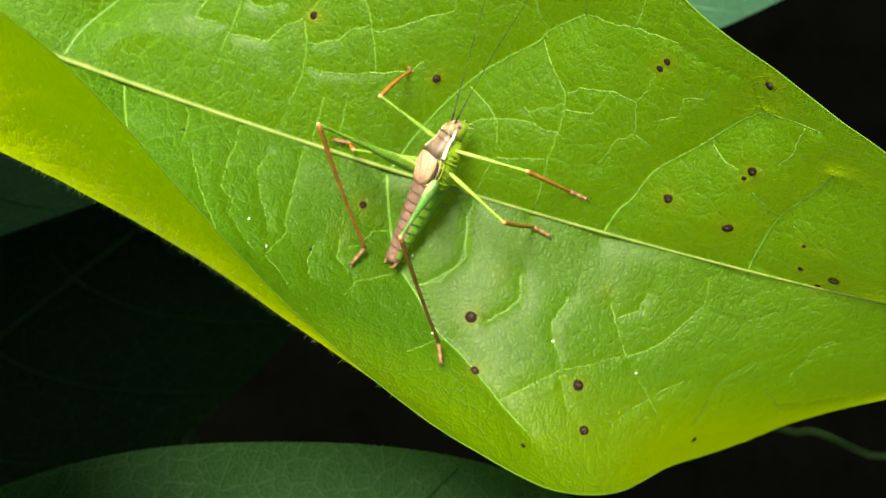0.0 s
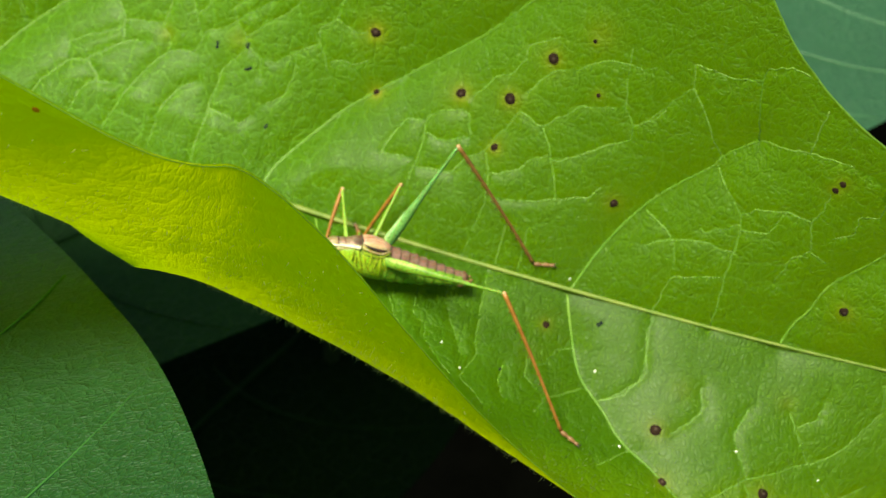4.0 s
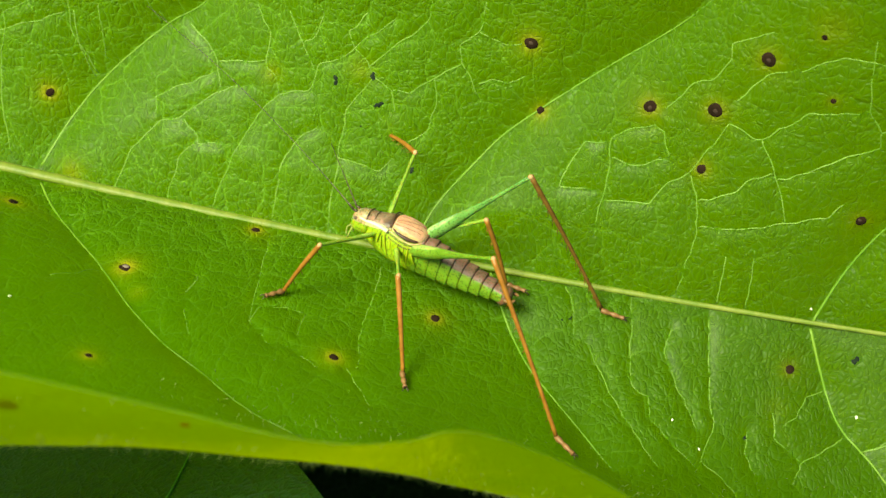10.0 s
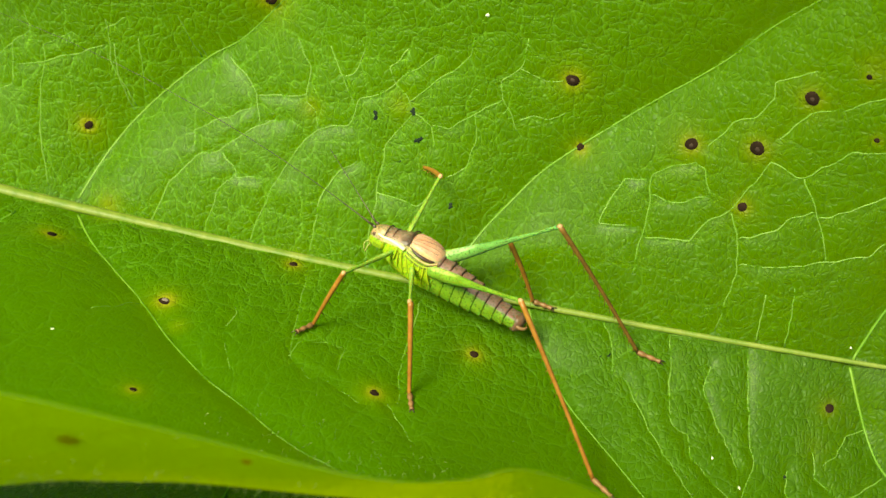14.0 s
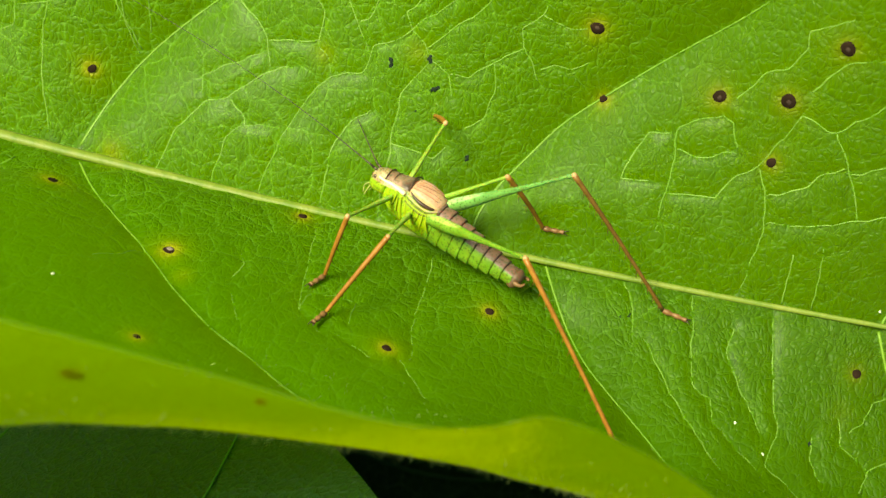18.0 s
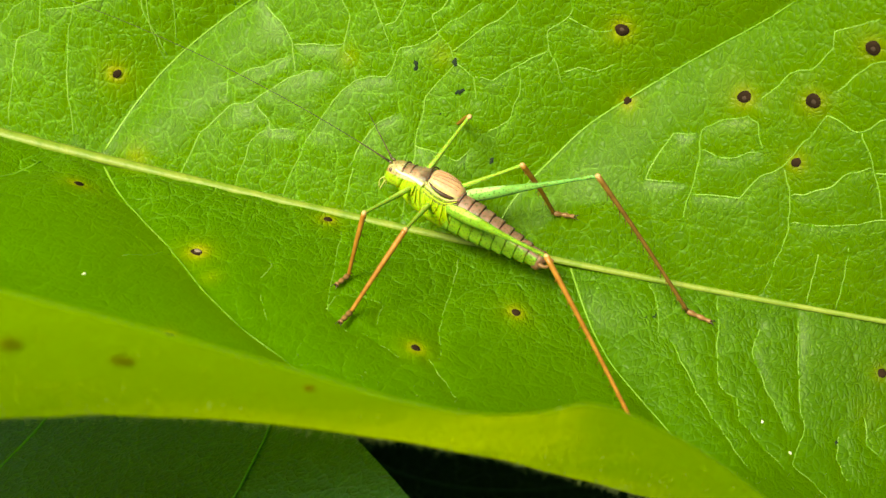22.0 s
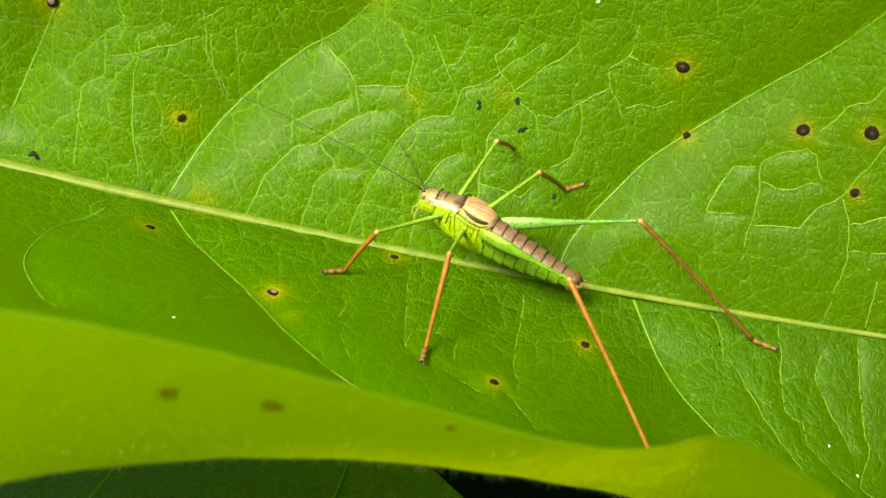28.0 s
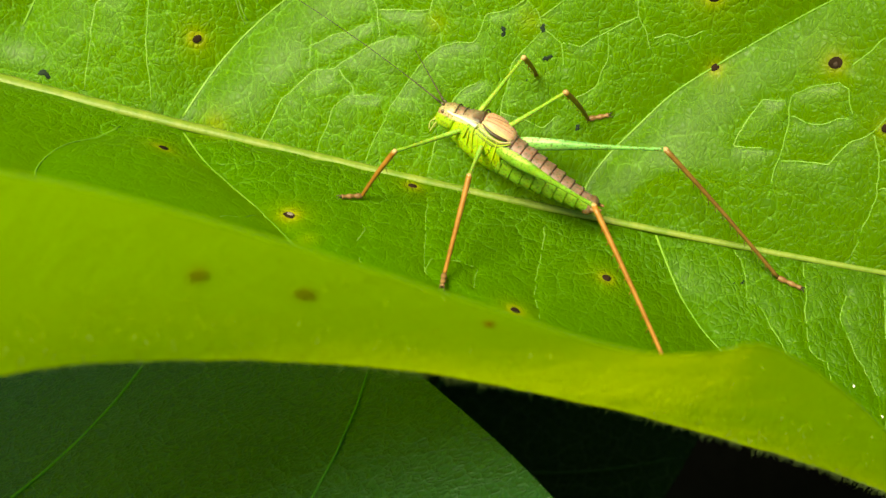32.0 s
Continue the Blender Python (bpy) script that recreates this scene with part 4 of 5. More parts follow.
def build_cricket():
    c = cricket
    loft("thorax", [(-0.22, -0.24, 0.10, 0.15), (-0.12, -0.22, 0.15, 0.19), (0.05, -0.21, 0.155, 0.19), (0.2, -0.22, 0.14, 0.17), (0.34, -0.24, 0.10, 0.13), (0.38, -0.24, 0.06, 0.09)],
         FLANK, c, "bright yellow-green thorax", band=(0.8, 1.0))
    loft("pronotum", [(0.10, -0.10, 0.118, 0.085), (0.13, -0.10, 0.128, 0.088), (0.22, -0.115, 0.118, 0.085), (0.30, -0.125, 0.108, 0.075), (0.385, -0.135, 0.112, 0.072), (0.395, -0.135, 0.10, 0.06)],
         SADDLE, c, "brown-backed cream pronotum", band=(0.25, 0.5), rim_at=(1,))
    for side in (-1, 1):
        path = spline([(0.12, 0.138 * side, -0.085), (0.22, 0.116 * side, -0.10), (0.31, 0.106 * side, -0.11), (0.39, 0.108 * side, -0.12), (0.47, 0.085 * side, -0.13)], 24) * CM
        v, f = tube(path, np.linspace(0.022, 0.012, 24) * CM, 8, 0.8)
        link_mesh("side_stripe", v, f, CREAM, c, "cream stripe")
        for k in range(8):
            x = -0.15 + 0.05 * k
            sway, top = 0.022 * math.sin(5.1 * k + side), -0.12 - 0.03 * math.sin(3.3 * k)
            path = spline([(x + 0.02 + sway, 0.148 * side, top), (x + sway * 0.3, 0.155 * side, -0.20), (x - 0.02 - sway, 0.148 * side, -0.27 + 0.03 * math.sin(4.7 * k))], 10) * CM
            v, f = tube(path, np.interp(np.linspace(0, 1, 10), [0, 0.5, 1], [0.003, 0.010, 0.004]) * CM, 6)
            link_mesh("side_ridge", v, f, RIDGE, c, "yellow side ridge")
    for x, w, top in ((0.385, 0.113, -0.062), (0.30, 0.108, -0.050)):
        path = spline([(x, -w, -0.13), (x + 0.012, -0.7 * w, top - 0.012), (x + 0.018, 0, top + 0.004), (x + 0.012, 0.7 * w, top - 0.012), (x, w, -0.13)], 16) * CM
        v, f = tube(path, (0.008 if x > 0.35 else 0.004) * CM, 6)
        link_mesh("collar_line", v, f, DARK, c, "dark line across the neck shield")
    head = loft("head", [(0.36, -0.20, 0.085, 0.13), (0.40, -0.19, 0.105, 0.135), (0.47, -0.20, 0.100, 0.13), (0.53, -0.215, 0.075, 0.115), (0.565, -0.225, 0.045, 0.09), (0.575, -0.23, 0.02, 0.05)],
                FACE, c, "cream head with a green face", band=(-0.1, 0.35))
    for side in (-1, 1):
        ball("eye", (0.515, 0.072 * side, -0.165), (0.026, 0.014, 0.022), EYE, head, "small dark oval eye")
        ball("feeler_base", (0.56, 0.035 * side, -0.115), (0.028, 0.014, 0.015), FEELER, head)
        for k, (dx, dz) in enumerate(((0.02, -0.10), (0.0, -0.12))):
            path = spline([(0.55 - 0.03 * k, 0.03 * side, -0.28), (0.57 - 0.03 * k + dx, 0.05 * side, -0.33), (0.55 + dx, 0.06 * side, -0.30 + dz)], 10) * CM
            v, f = tube(path, 0.009 * CM, 6)
            link_mesh("palp", v, f, PALP, head)
    wing = loft("wing", [(-0.185, -0.085, 0.05, 0.03), (-0.165, -0.08, 0.092, 0.05), (-0.10, -0.07, 0.116, 0.064), (0.0, -0.062, 0.126, 0.070), (0.08, -0.066, 0.116, 0.068), (0.125, -0.075, 0.088, 0.056)],
                WING, c, "short pink-buff wing stub", band=(0.1, 0.7), sides=28)
    for side in (-1, 1):
        # the dark slit along the wing's lower edge, with thin rings below it
        path = spline([(0.09, 0.112 * side, -0.052), (0.03, 0.131 * side, -0.068), (-0.05, 0.132 * side, -0.078), (-0.12, 0.112 * side, -0.08), (-0.155, 0.075 * side, -0.075)], 24) * CM
        v, f = tube(path, np.interp(np.linspace(0, 1, 24), [0, 0.25, 0.55, 0.8, 1], [0.003, 0.012, 0.017, 0.012, 0.003]) * CM, 8)
        link_mesh("wing_rim", v, f, DARK, wing, "dark wing rim")
        for drop, wide, r, mat in ((0.030, 0.140, 0.006, WING), (0.048, 0.147, 0.0035, DARK), (0.064, 0.152, 0.006, RIDGE), (0.082, 0.154, 0.003, DARK)):
            path = spline([(0.10, (wide - 0.016) * side, -0.055 - drop), (0.0, wide * side, -0.072 - drop), (-0.10, (wide - 0.006) * side, -0.078 - drop * 0.9), (-0.18, (wide - 0.045) * side, -0.07 - drop * 0.3)], 16) * CM
            v, f = tube(path, r * CM, 6)
            link_mesh("wing_edge", v, f, mat, wing)
    path = spline([(0.105, -0.105, -0.03), (0.118, -0.06, 0.000), (0.128, 0.0, 0.010), (0.118, 0.06, 0.000), (0.105, 0.105, -0.03)], 18) * CM
    v, f = tube(path, 0.007 * CM, 6)
    link_mesh("wing_rim", v, f, DARK, wing)
    # the seam where one wing laps over the other, and the veins
    span = [-0.165, -0.10, 0.0, 0.08]
    for y, turn, r, mat in ((-0.085, 0.10, 0.0028, WING_VEIN), (-0.045, 0.22, 0.0028, WING_VEIN), (0.0, 0.45, 0.0040, WING_VEIN), (0.045, 0.2, 0.0028, WING_VEIN), (0.085, 0.1, 0.0028, WING_VEIN)):
        xs = np.linspace(-0.14, 0.085, 12)
        w, h = np.interp(xs, span, [0.092, 0.116, 0.126, 0.116]), np.interp(xs, span, [0.05, 0.064, 0.070, 0.068])
        ys = np.clip(y * w / 0.126 + turn * (xs + 0.03), -0.95 * w, 0.95 * w)
        zs = np.interp(xs, span, [-0.08, -0.07, -0.062, -0.066]) + h * (1 - np.abs(ys / w) ** 2.3) ** (1 / 2.3)
        v, f = tube(np.stack([xs, ys, zs], -1) * CM, r * CM, 5)
        link_mesh("wing_vein", v, f, mat, wing)
    # the fore part is short and narrow
    for ob in [c, *c.children, *head.children]:
        if ob.data:
            for vert in ob.data.vertices:
                x = vert.co.x / CM - 0.12
                if x > 0:
                    vert.co.x = (0.12 + 0.78 * x) * CM
                    vert.co.y *= 1 - 0.15 * min(1, x / 0.2)
                    vert.co.z = (-0.12 + (vert.co.z / CM + 0.12) * (1 - 0.15 * min(1, x / 0.2))) * CM
    # overlapping abdomen rings, tapering to the tail
    ends = np.linspace(-0.10, -0.95, 10)
    for k in range(9):
        u = k / 8
        w = 0.128 - 0.048 * u ** 1.6
        top = -0.045 - 0.12 * u ** 1.1
        bottom = -0.41 + 0.10 * u ** 1.6
        z, h = (top + bottom) / 2, (top - bottom) / 2
        a, b = ends[k], ends[k + 1]
        loft("abdomen_ring", [(a + 0.012, z, w * 0.96, h * 0.97), (a - 0.01, z, w * 0.985, h * 0.987), ((a + b) / 2, z, w, h), (b + 0.012, z, w * 1.006, h * 1.006), (b, z, w * 1.005, h * 1.005), (b - 0.003, z, w * 0.97, h * 0.97)],
             SKIN, c, band=(0.42, 0.66), rim_at=(4, 5), rim_dark=0.55)
    loft("tail", [(-0.93, -0.245, 0.075, 0.08), (-0.97, -0.24, 0.085, 0.085), (-1.0, -0.235, 0.07, 0.065), (-1.02, -0.23, 0.03, 0.03)], TAIL, c, "brown tail end", band=(-0.6, -0.2))
    for side in (-1, 1):
        path = spline([(-0.96, 0.055 * side, -0.23), (-1.0, 0.07 * side, -0.235), (-1.04, 0.065 * side, -0.225), (-1.055, 0.04 * side, -0.21)], 14) * CM
        v, f = tube(path, np.linspace(0.022, 0.010, 14) * CM, 8)
        link_mesh("cercus", v, f, FOOT, c, "curved brown tail feeler")
    for which, (hip, a, b, foot, thigh_r, shin_r) in LEGS.items():
        for side in (1, -1):
            hind = which == "hind"
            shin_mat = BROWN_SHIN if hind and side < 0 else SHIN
            if hind and side > 0:
                thigh_r = (0.038, 0.052, 0.044, 0.028, 0.018, 0.013, 0.016)
            thigh = limb("thigh", a, thigh_r, (HIND_THIGH if side < 0 else NEAR_THIGH) if hind else THIGH, c, "green speckled thigh", flat=1.15 if hind else 1.0)
            ball("knee", (a, 0, 0), (0.023, 0.020, 0.023), KNEE, thigh)
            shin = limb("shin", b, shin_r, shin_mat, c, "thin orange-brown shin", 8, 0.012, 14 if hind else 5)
            pad = limb("foot", foot, (0.020, 0.026, 0.015, 0.024, 0.014, 0.022), FOOT, c, "brown jointed foot", 8)
            for w in (-1, 1):
                path = spline([(foot - 0.01, 0, 0), (foot + 0.025, 0.016 * w, 0.004), (foot + 0.04, 0.022 * w, -0.012)], 8) * CM
                v, f = tube(path, np.linspace(0.006, 0.002, 8) * CM, 5)
                link_mesh("claw", v, f, DARK, pad)
            JOINTED[which, side] = (thigh, shin, pad)
    for side in (1, -1):
        n = 90
        u = np.linspace(0, 1, n)
        path = np.stack([4.2 * u, 0.35 * side * u ** 2, 0.55 * u - 0.62 * u ** 2], -1) * CM
        v, f = tube(path, np.interp(u, [0, 0.02, 0.1, 1], [0.011, 0.006, 0.0030, 0.0012]) * CM, 6)
        JOINTED["feeler", side] = link_mesh("antenna", v, f, FEELER, c, "long thin dark antenna")


build_cricket()

# where the body stands: seconds, back of the thorax (cm), way ahead, way up
BODY = [
    (0, (2.60, -0.87, 0.43), (0.33, 0.56, 0.76), (-0.79, -0.43, 0.44)),
    (0.5, (2.30, -0.58, 0.64), (-0.12, 0.59, 0.80), (-0.80, -0.58, 0.27)),
    (1, (2.01, -0.27, 0.85), (-0.28, 0.55, 0.79), (-0.81, -0.62, 0.22)),
    (1.5, (1.95, -0.26, 0.84), (-0.32, 0.55, 0.75), (-0.80, -0.61, 0.24)),
    (2, (1.64, -0.23, 0.74), (-0.48, 0.58, 0.60), (-0.73, -0.69, 0.24)),
    (2.5, (1.53, -0.57, 0.39), (-0.80, 0.44, 0.28), (-0.09, -0.26, 0.93)),
    (3, (1.17, -0.87, 0.33), (-0.97, -0.12, 0.20), (0.06, 0.21, 0.96)),
    (3.5, (0.67, -0.68, 0.42), (-0.97, -0.20, 0.21), (0.12, 0.52, 0.84)),
    (4, (0.34, -0.59, 0.48), (-0.97, -0.06, 0.24), (0.13, 0.52, 0.84)),
    (4.5, (0.07, -0.50, 0.53), (-0.97, 0.02, 0.25), (0.14, 0.52, 0.84)),
    (6.5, (-0.77, -0.01, 0.62), (-0.91, 0.35, 0.22), (0.19, 0.50, 0.85)),
    (7, (-0.84, 0.18, 0.50), (-0.90, 0.40, 0.10), (0.18, 0.50, 0.85)),
    (8, (-0.89, 0.01, 0.61), (-0.90, 0.42, 0.09), (0.18, 0.53, 0.83)),
    (9, (-0.91, 0.23, 0.54), (-0.87, 0.48, 0.10), (0.17, 0.53, 0.83)),
    (13, (-1.05, 0.40, 0.53), (-0.85, 0.51, 0.13), (0.14, 0.52, 0.84)),
    (14.5, (-1.14, 0.43, 0.62), (-0.82, 0.56, 0.13), (0.15, 0.53, 0.83)),
    (16.5, (-1.19, 0.44, 0.55), (-0.79, 0.60, 0.13), (0.16, 0.54, 0.82)),
    (18, (-1.23, 0.48, 0.60), (-0.79, 0.60, 0.13), (0.16, 0.54, 0.82)),
    (20, (-1.28, 0.55, 0.67), (-0.83, 0.55, 0.14), (0.15, 0.54, 0.82)),
    (23, (-1.30, 0.56, 0.67), (-0.84, 0.52, 0.14), (0.13, 0.54, 0.82)),
    (23.1, (-1.29, 0.56, 0.67), (-0.84, 0.52, 0.14), (0.13, 0.54, 0.82)),
    (23.5, (-1.52, 0.67, 0.71), (-0.82, 0.55, 0.16), (0.12, 0.55, 0.82)),
    (25, (-1.53, 0.67, 0.71), (-0.84, 0.53, 0.16), (0.11, 0.55, 0.83)),
    (28, (-1.57, 0.66, 0.70), (-0.85, 0.51, 0.15), (0.11, 0.56, 0.82)),
    (30, (-1.58, 0.69, 0.72), (-0.84, 0.53, 0.15), (0.10, 0.57, 0.81)),
    (32, (-1.59, 0.73, 0.75), (-0.83, 0.53, 0.17), (0.10, 0.57, 0.81)),
]
# where each foot stands on the blade and which way its knee points: seconds, s, q, x, y, z
STEPS = {
    ('front', 1): [(0, 2.18, 0.223, -0.73, -0.52, 0.44), (0.5, 1.65, 0.200, -0.66, -0.74, -0.11), (1, 1.08, 0.250, -0.63, -0.76, 0.14), (1.5, 1.08, 0.260, -0.68, -0.72, 0.15), (2, 0.72, 0.020, -0.34, -0.74, 0.58), (2.5, 0.80, 0.020, -0.70, -0.67, 0.22), (3, 0.90, -0.200, 0.97, -0.17, -0.15), (3.5, 0.28, -0.220, -0.70, -0.01, 0.71), (4, 0.03, -0.200, -0.95, 0.08, 0.30), (4.5, -0.35, -0.250, -0.42, -0.09, 0.90), (6.5, -2.02, -0.150, 0.11, -0.10, 0.99), (7, -2.02, -0.150, 0.11, -0.10, 0.99), (8, -2.07, -0.150, 0.11, -0.10, 0.99), (9, -2.04, -0.147, 0.11, -0.10, 0.99), (13, -2.05, -0.148, 0.12, -0.06, 0.99), (14.5, -2.10, -0.150, 0.12, -0.06, 0.99), (16.5, -2.07, -0.150, 0.04, -0.06, 1.00), (18, -2.05, -0.150, 0.04, -0.06, 1.00), (20, -2.06, -0.150, 0.04, -0.06, 1.00), (23, -2.07, -0.149, -0.08, -0.07, 0.99), (23.1, -2.07, -0.149, -0.08, -0.07, 0.99), (23.5, -2.96, -0.062, -0.06, -0.38, 0.92), (25, -2.96, -0.062, -0.06, -0.38, 0.92), (28, -2.94, -0.069, -0.09, -0.25, 0.96), (29, -2.94, -0.069, -0.09, -0.25, 0.96), (32, -2.94, -0.069, -0.09, -0.25, 0.96)],
    ('middle', 1): [(0, 1.80, 0.020, -0.35, -0.65, 0.67), (0.5, 1.70, 0.010, -0.42, -0.61, 0.67), (1, 1.70, 0.010, -0.53, -0.59, 0.61), (1.5, 1.68, 0.010, -0.48, -0.65, 0.59), (2, 1.70, 0.010, -0.59, -0.65, 0.49), (2.5, 1.33, -0.280, 0.04, -0.30, 0.95), (3, 1.30, -0.280, -0.02, -0.69, 0.72), (3.5, 0.80, -0.180, -0.22, 0.97, -0.07), (4, 0.50, -0.170, -0.07, 0.98, -0.17), (4.5, 0.45, -0.230, 0.36, -0.47, 0.81), (6.5, -0.57, -0.360, 0.08, 0.10, 0.99), (7, -0.60, -0.350, 0.08, 0.10, 0.99), (8, -0.62, -0.350, 0.08, 0.10, 0.99), (9, -0.67, -0.322, 0.08, 0.10, 0.99), (13, -0.81, -0.316, 0.08, 0.12, 0.99), (14.5, -1.07, -0.280, 0.08, 0.12, 0.99), (16.5, -1.88, -0.210, 0.40, -0.04, 0.92), (18, -1.88, -0.238, 0.40, -0.04, 0.92), (20, -1.89, -0.238, 0.40, -0.04, 0.92), (23, -1.90, -0.239, 0.30, -0.01, 0.95), (23.1, -1.90, -0.239, 0.30, -0.01, 0.95), (23.5, -1.89, -0.238, 0.14, 0.07, 0.99), (25, -1.89, -0.238, 0.14, 0.07, 0.99), (28, -1.88, -0.244, 0.12, 0.10, 0.99), (29, -1.88, -0.244, 0.12, 0.10, 0.99), (32, -1.88, -0.244, 0.12, 0.10, 0.99)],
    ('hind', 1): [(0, 2.41, -0.288, -0.69, -0.15, 0.70), (0.5, 2.40, -0.290, -0.72, -0.28, 0.63), (1, 2.43, -0.280, -0.79, -0.37, 0.49), (1.5, 2.38, -0.280, -0.73, -0.41, 0.55), (2, 2.44, -0.286, -0.65, -0.51, 0.57), (2.5, 2.43, -0.280, -0.28, -0.65, 0.70), (3, 2.81, -0.507, 0.28, -0.31, 0.91), (3.5, 2.98, -0.530, 0.49, 0.20, 0.85), (4, 2.92, -0.508, 0.44, 0.06, 0.90), (4.5, 1.20, -0.330, 0.54, 0.13, 0.83), (6.5, 0.60, -0.380, 0.22, 0.10, 0.97), (7, 0.58, -0.390, 0.22, 0.10, 0.97), (8, 0.55, -0.410, 0.22, 0.10, 0.97), (9, 0.56, -0.386, 0.22, 0.10, 0.97), (13, 0.53, -0.378, 0.21, 0.11, 0.97), (14.5, 0.56, -0.400, 0.21, 0.11, 0.97), (16.5, 0.56, -0.390, 0.17, 0.07, 0.98), (18, 0.56, -0.390, 0.17, 0.07, 0.98), (20, 0.55, -0.390, 0.17, 0.07, 0.98), (23, 0.52, -0.390, 0.14, 0.02, 0.99), (23.1, 0.52, -0.390, 0.14, 0.02, 0.99), (23.5, 0.07, -0.450, 0.14, 0.13, 0.98), (25, 0.07, -0.450, 0.14, 0.13, 0.98), (28, 0.07, -0.450, 0.11, 0.12, 0.99), (29, 0.07, -0.450, 0.11, 0.12, 0.99), (32, 0.07, -0.450, 0.11, 0.12, 0.99)],
    ('front', -1): [(0, 4.25, 0.110, 0.11, -0.58, 0.80), (0.5, 3.35, 0.460, -0.12, -0.74, 0.66), (1, 2.20, 0.380, 0.07, -0.41, 0.91), (1.5, 2.23, 0.490, -0.09, -0.68, 0.73), (2, 1.95, 0.400, -0.09, -0.57, 0.82), (2.5, 1.05, 0.180, 0.07, -0.36, 0.93), (3, 1.62, 0.132, -0.05, -0.09, 0.99), (3.5, 0.10, -0.090, 0.09, 0.71, 0.70), (4, -0.20, -0.070, 0.25, 0.73, 0.63), (4.5, -0.90, -0.010, 0.46, 0.63, 0.62), (6.5, -1.55, -0.010, 0.52, -0.19, 0.83), (7, -1.60, -0.010, 0.52, -0.19, 0.83), (8, -1.40, 0.180, 0.52, -0.19, 0.83), (9, -1.37, 0.183, 0.52, -0.19, 0.83), (13, -1.39, 0.191, 0.40, -0.32, 0.86), (14.5, -1.40, 0.190, 0.40, -0.32, 0.86), (16.5, -1.40, 0.190, 0.34, -0.32, 0.88), (18, -1.42, 0.191, 0.34, -0.32, 0.88), (20, -1.40, 0.185, 0.34, -0.32, 0.88), (23, -1.38, 0.180, 0.28, -0.30, 0.91), (23.1, -1.38, 0.180, 0.28, -0.30, 0.91), (23.5, -1.40, 0.185, 0.09, -0.11, 0.99), (25, -1.40, 0.185, 0.09, -0.11, 0.99), (28, -1.40, 0.192, 0.08, -0.12, 0.99), (29, -1.40, 0.192, 0.08, -0.12, 0.99), (32, -1.40, 0.192, 0.08, -0.12, 0.99)],
    ('middle', -1): [(0, 4.04, -0.057, 0.08, -0.83, 0.55), (0.5, 3.75, 0.100, 0.00, -0.81, 0.59), (1, 3.30, 0.400, -0.10, -0.80, 0.59), (1.5, 3.28, 0.390, -0.11, -0.81, 0.58), (2, 2.45, 0.380, -0.00, -0.73, 0.68), (2.5, 2.23, 0.280, -0.14, -0.69, 0.71), (3, 1.65, 0.120, -0.15, -0.16, 0.98), (3.5, 1.35, 0.100, -0.19, 0.08, 0.98), (4, 0.10, 0.000, 0.47, 0.41, 0.78), (4.5, 0.10, 0.000, 0.32, 0.42, 0.85), (6.5, 0.05, -0.070, 0.40, 0.14, 0.90), (7, 0.05, -0.070, 0.40, 0.14, 0.90), (8, 0.05, -0.060, 0.40, 0.14, 0.90), (9, 0.02, -0.039, 0.40, 0.14, 0.90), (13, -0.06, -0.031, 0.38, 0.14, 0.92), (14.5, -0.15, 0.010, 0.38, 0.14, 0.92), (16.5, -0.22, 0.040, 0.26, 0.06, 0.96), (18, -0.23, 0.043, 0.26, 0.06, 0.96), (20, -0.31, 0.054, 0.26, 0.06, 0.96), (23, -0.39, 0.066, 0.27, -0.03, 0.96), (23.1, -0.39, 0.066, 0.27, -0.03, 0.96), (23.5, -0.87, 0.141, 0.18, -0.28, 0.94), (25, -0.87, 0.141, 0.18, -0.28, 0.94), (28, -0.89, 0.140, 0.14, -0.18, 0.97), (29, -0.89, 0.140, 0.14, -0.18, 0.97), (32, -0.89, 0.140, 0.14, -0.18, 0.97)],
    ('hind', -1): [(0, 3.42, -0.600, -0.32, -0.57, 0.76), (0.5, 3.73, -0.230, -0.22, -0.81, 0.54), (1, 3.65, -0.100, -0.15, -0.84, 0.52), (1.5, 3.65, -0.120, -0.16, -0.82, 0.54), (2, 3.70, -0.110, -0.04, -0.74, 0.67), (2.5, 3.65, -0.100, 0.10, -0.26, 0.96), (3, 3.69, -0.104, 0.14, 0.35, 0.92), (3.5, 2.18, 0.040, -0.06, 0.50, 0.87), (4, 2.17, 0.039, 0.00, 0.45, 0.89), (4.5, 2.15, 0.040, 0.01, 0.54, 0.84), (6.5, 0.88, -0.060, 0.32, 0.23, 0.92), (7, 0.83, -0.060, 0.32, 0.23, 0.92), (8, 0.85, -0.060, 0.32, 0.23, 0.92), (9, 0.84, -0.049, 0.32, 0.23, 0.92), (13, 0.78, -0.053, 0.27, 0.12, 0.95), (14.5, 0.83, -0.060, 0.27, 0.12, 0.95), (16.5, 0.83, -0.060, 0.29, 0.15, 0.94), (18, 0.85, -0.053, 0.29, 0.15, 0.94), (20, 0.83, -0.060, 0.29, 0.15, 0.94), (23, 0.84, -0.054, 0.30, 0.10, 0.95), (23.1, 0.84, -0.054, 0.30, 0.10, 0.95), (23.5, 0.85, -0.055, 0.29, 0.09, 0.95), (25, 0.85, -0.055, 0.29, 0.09, 0.95), (28, 0.86, -0.055, 0.29, 0.12, 0.95), (29, 0.86, -0.055, 0.29, 0.12, 0.95), (32, 0.86, -0.055, 0.29, 0.12, 0.95)],
}


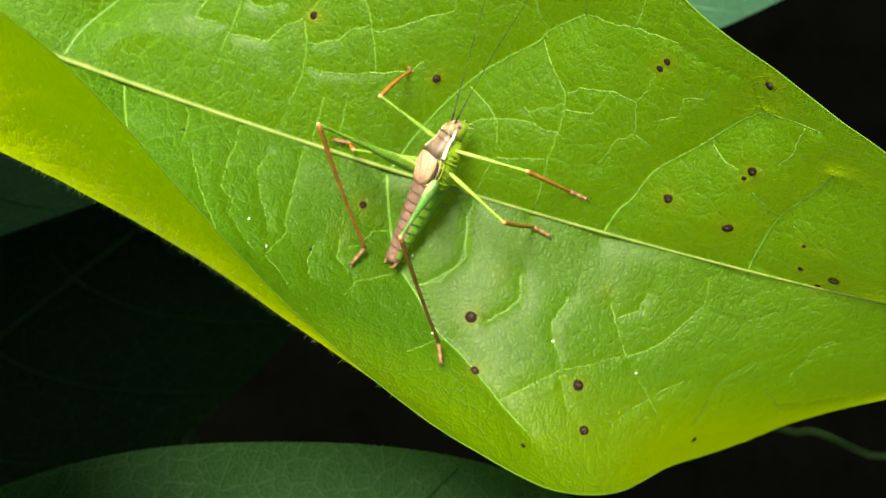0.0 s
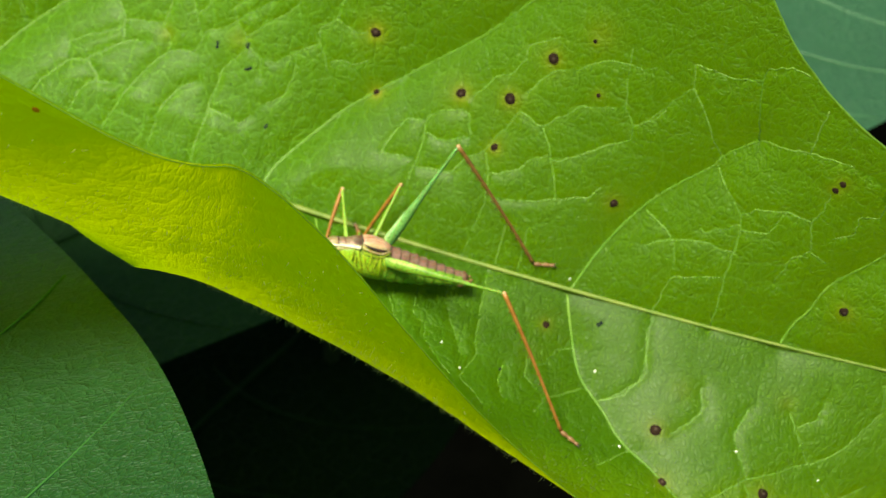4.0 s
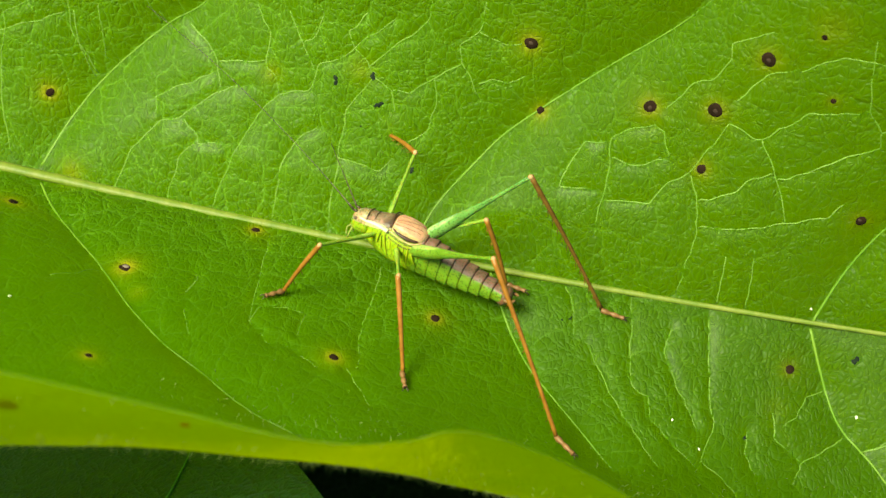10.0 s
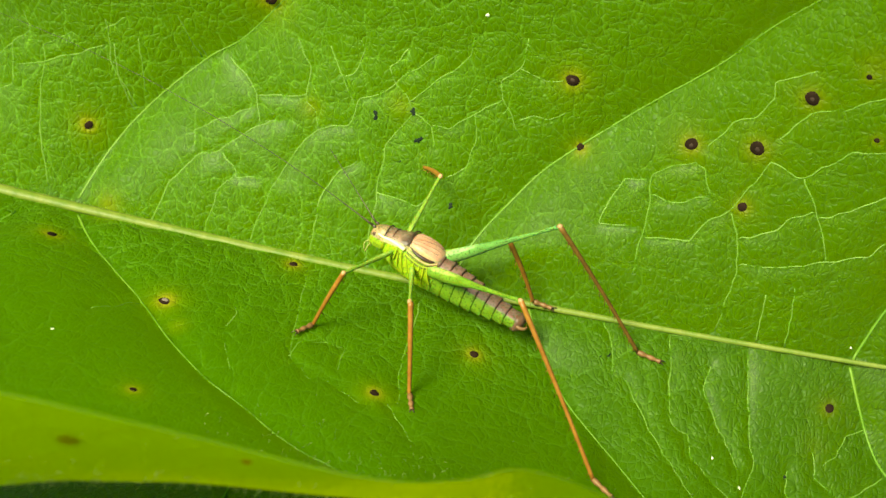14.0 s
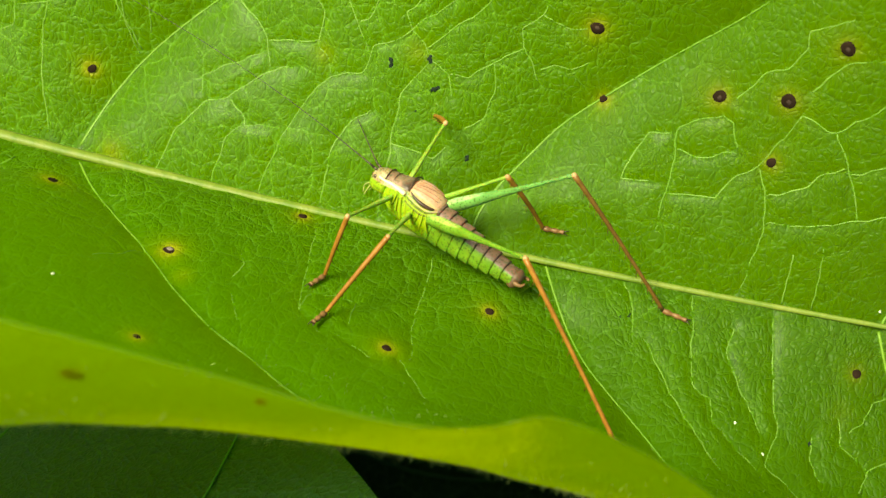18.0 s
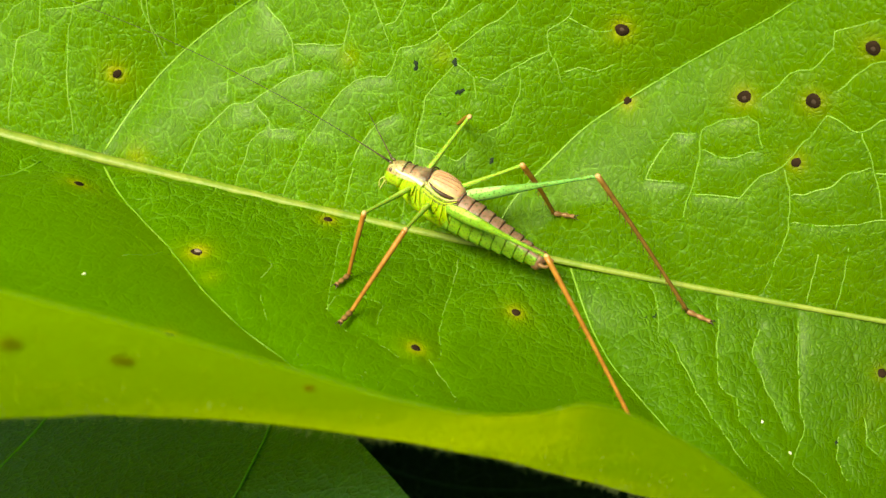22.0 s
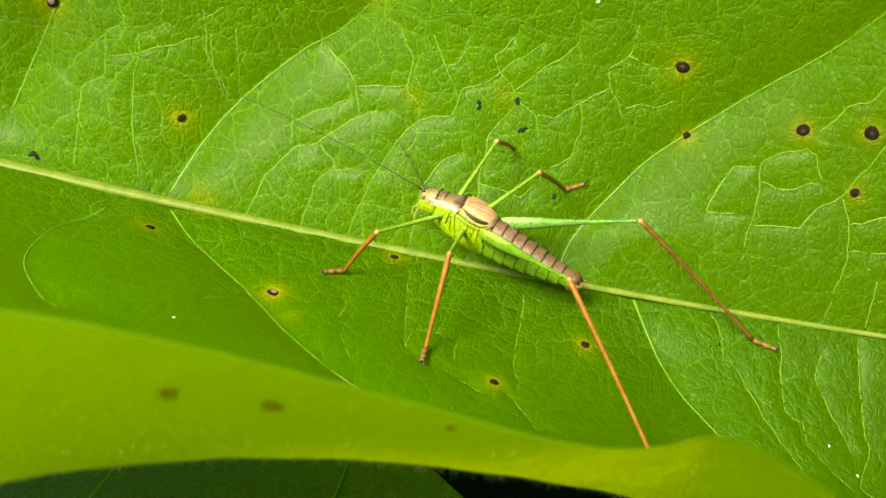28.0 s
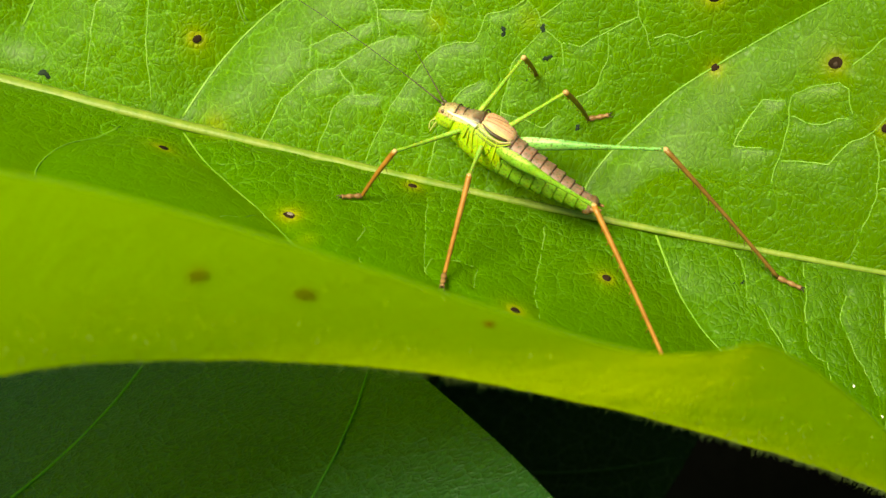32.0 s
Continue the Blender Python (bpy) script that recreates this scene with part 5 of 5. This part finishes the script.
def between(rows, t, width):
    times = [r[0] for r in rows]
    k = int(np.clip(np.searchsorted(times, t) - 1, 0, len(rows) - 2))
    u = float(np.clip((t - times[k]) / (times[k + 1] - times[k]), 0, 1))
    u = u * u * (3 - 2 * u)
    a, b = np.array(rows[k][1:], float).ravel(), np.array(rows[k + 1][1:], float).ravel()
    return a + (b - a) * u, 4 * u * (1 - u) * min(1.0, float(np.linalg.norm((b - a)[:width])) * 2)


def frame_of(origin, ahead, up):
    x = Vector(ahead).normalized()
    y = Vector(up).cross(x).normalized()
    z = x.cross(y)
    m = Matrix((x, y, z)).transposed().to_4x4()
    m.translation = origin
    return m


def body_at(t):
    v, _ = between(BODY, t, 3)
    return frame_of(Vector(v[:3]) * CM, v[3:6], v[6:9])


def leg_poses(which, side, t, body):
    hip, a, b, foot, *_ = LEGS[which]
    a, b, foot = a * CM, b * CM, foot * CM
    hip = Vector((hip[0], hip[1] * side, hip[2])) * CM
    (s, q, *pole), lift = between(STEPS[which, side], t, 2)
    n = Vector(blade_normal(np.array([s]), np.array([q if abs(q) > 0.01 else 0.012]))[0])
    tip = Vector(blade([s], [q])[0]) + n * (0.012 + 0.22 * lift) * CM
    inv = body.inverted()
    tip, n = inv @ tip, (inv.to_3x3() @ n).normalized()
    outward = tip - hip
    outward -= n * outward.dot(n)
    outward.normalize()
    ankle = tip - outward * foot + n * 0.012 * CM
    way = ankle - hip
    d = min(way.length, (a + b) * 0.995)
    way.normalize()
    pole = inv.to_3x3() @ Vector(pole)
    pole = (pole - way * pole.dot(way)).normalized()
    x = (d * d + a * a - b * b) / (2 * d)
    h = math.sqrt(max(0.0, a * a - x * x))
    knee = hip + way * x + pole * h
    end = hip + way * d
    up = Vector((0, 0.2 * side, 1))
    return (frame_of(hip, knee - hip, pole if h > 1e-5 else up), frame_of(knee, end - knee, up + pole), frame_of(end, outward + n * (-0.10), n))


def motions():
    times = sorted({k * 0.25 for k in range(33)} | {9, 11, 13, 14.5, 15, 15.5, 16, 16.5, 18, 20, 22, 22.9, 23, 23.15, 23.3, 23.5, 24, 25, 26, 28, 29, 30, 32} | {5.0, 5.5, 6.0})
    bodies = {t: body_at(t) for t in times}
    walk(cricket, [(t, bodies[t]) for t in times])
    for which in LEGS:
        for side in (1, -1):
            rows = [(t, leg_poses(which, side, t, bodies[t])) for t in times]
            for k, ob in enumerate(JOINTED[which, side]):
                walk(ob, [(t, poses[k]) for t, poses in rows])
    sway = {1: [(0, 6, 4), (1, 2, 0), (2, 4, 2), (3, 12, 8), (4.5, 16, 3), (7, -4, 8), (9, -14, 14), (13, -2, 4), (16.5, 4, 2), (19, 4, 2), (23, 10, 2), (28, 6, 0), (32, 2, 3)],
            -1: [(0, -12, 4), (1, -14, 0), (2, -22, 8), (3, -6, 8), (4.5, -8, 0), (7, -24, 10), (9, -40, 12), (13, -22, 10), (16.5, -30, 4), (19, -34, 2), (23, -38, 2), (28, -40, 2), (32, -36, 4)]}
    for side, rows in sway.items():
        walk(JOINTED["feeler", side], [(t, pose(0.48 * CM, 0.03 * side * CM, -0.115 * CM, 0, -pitch, yaw)) for t, yaw, pitch in rows])


motions()
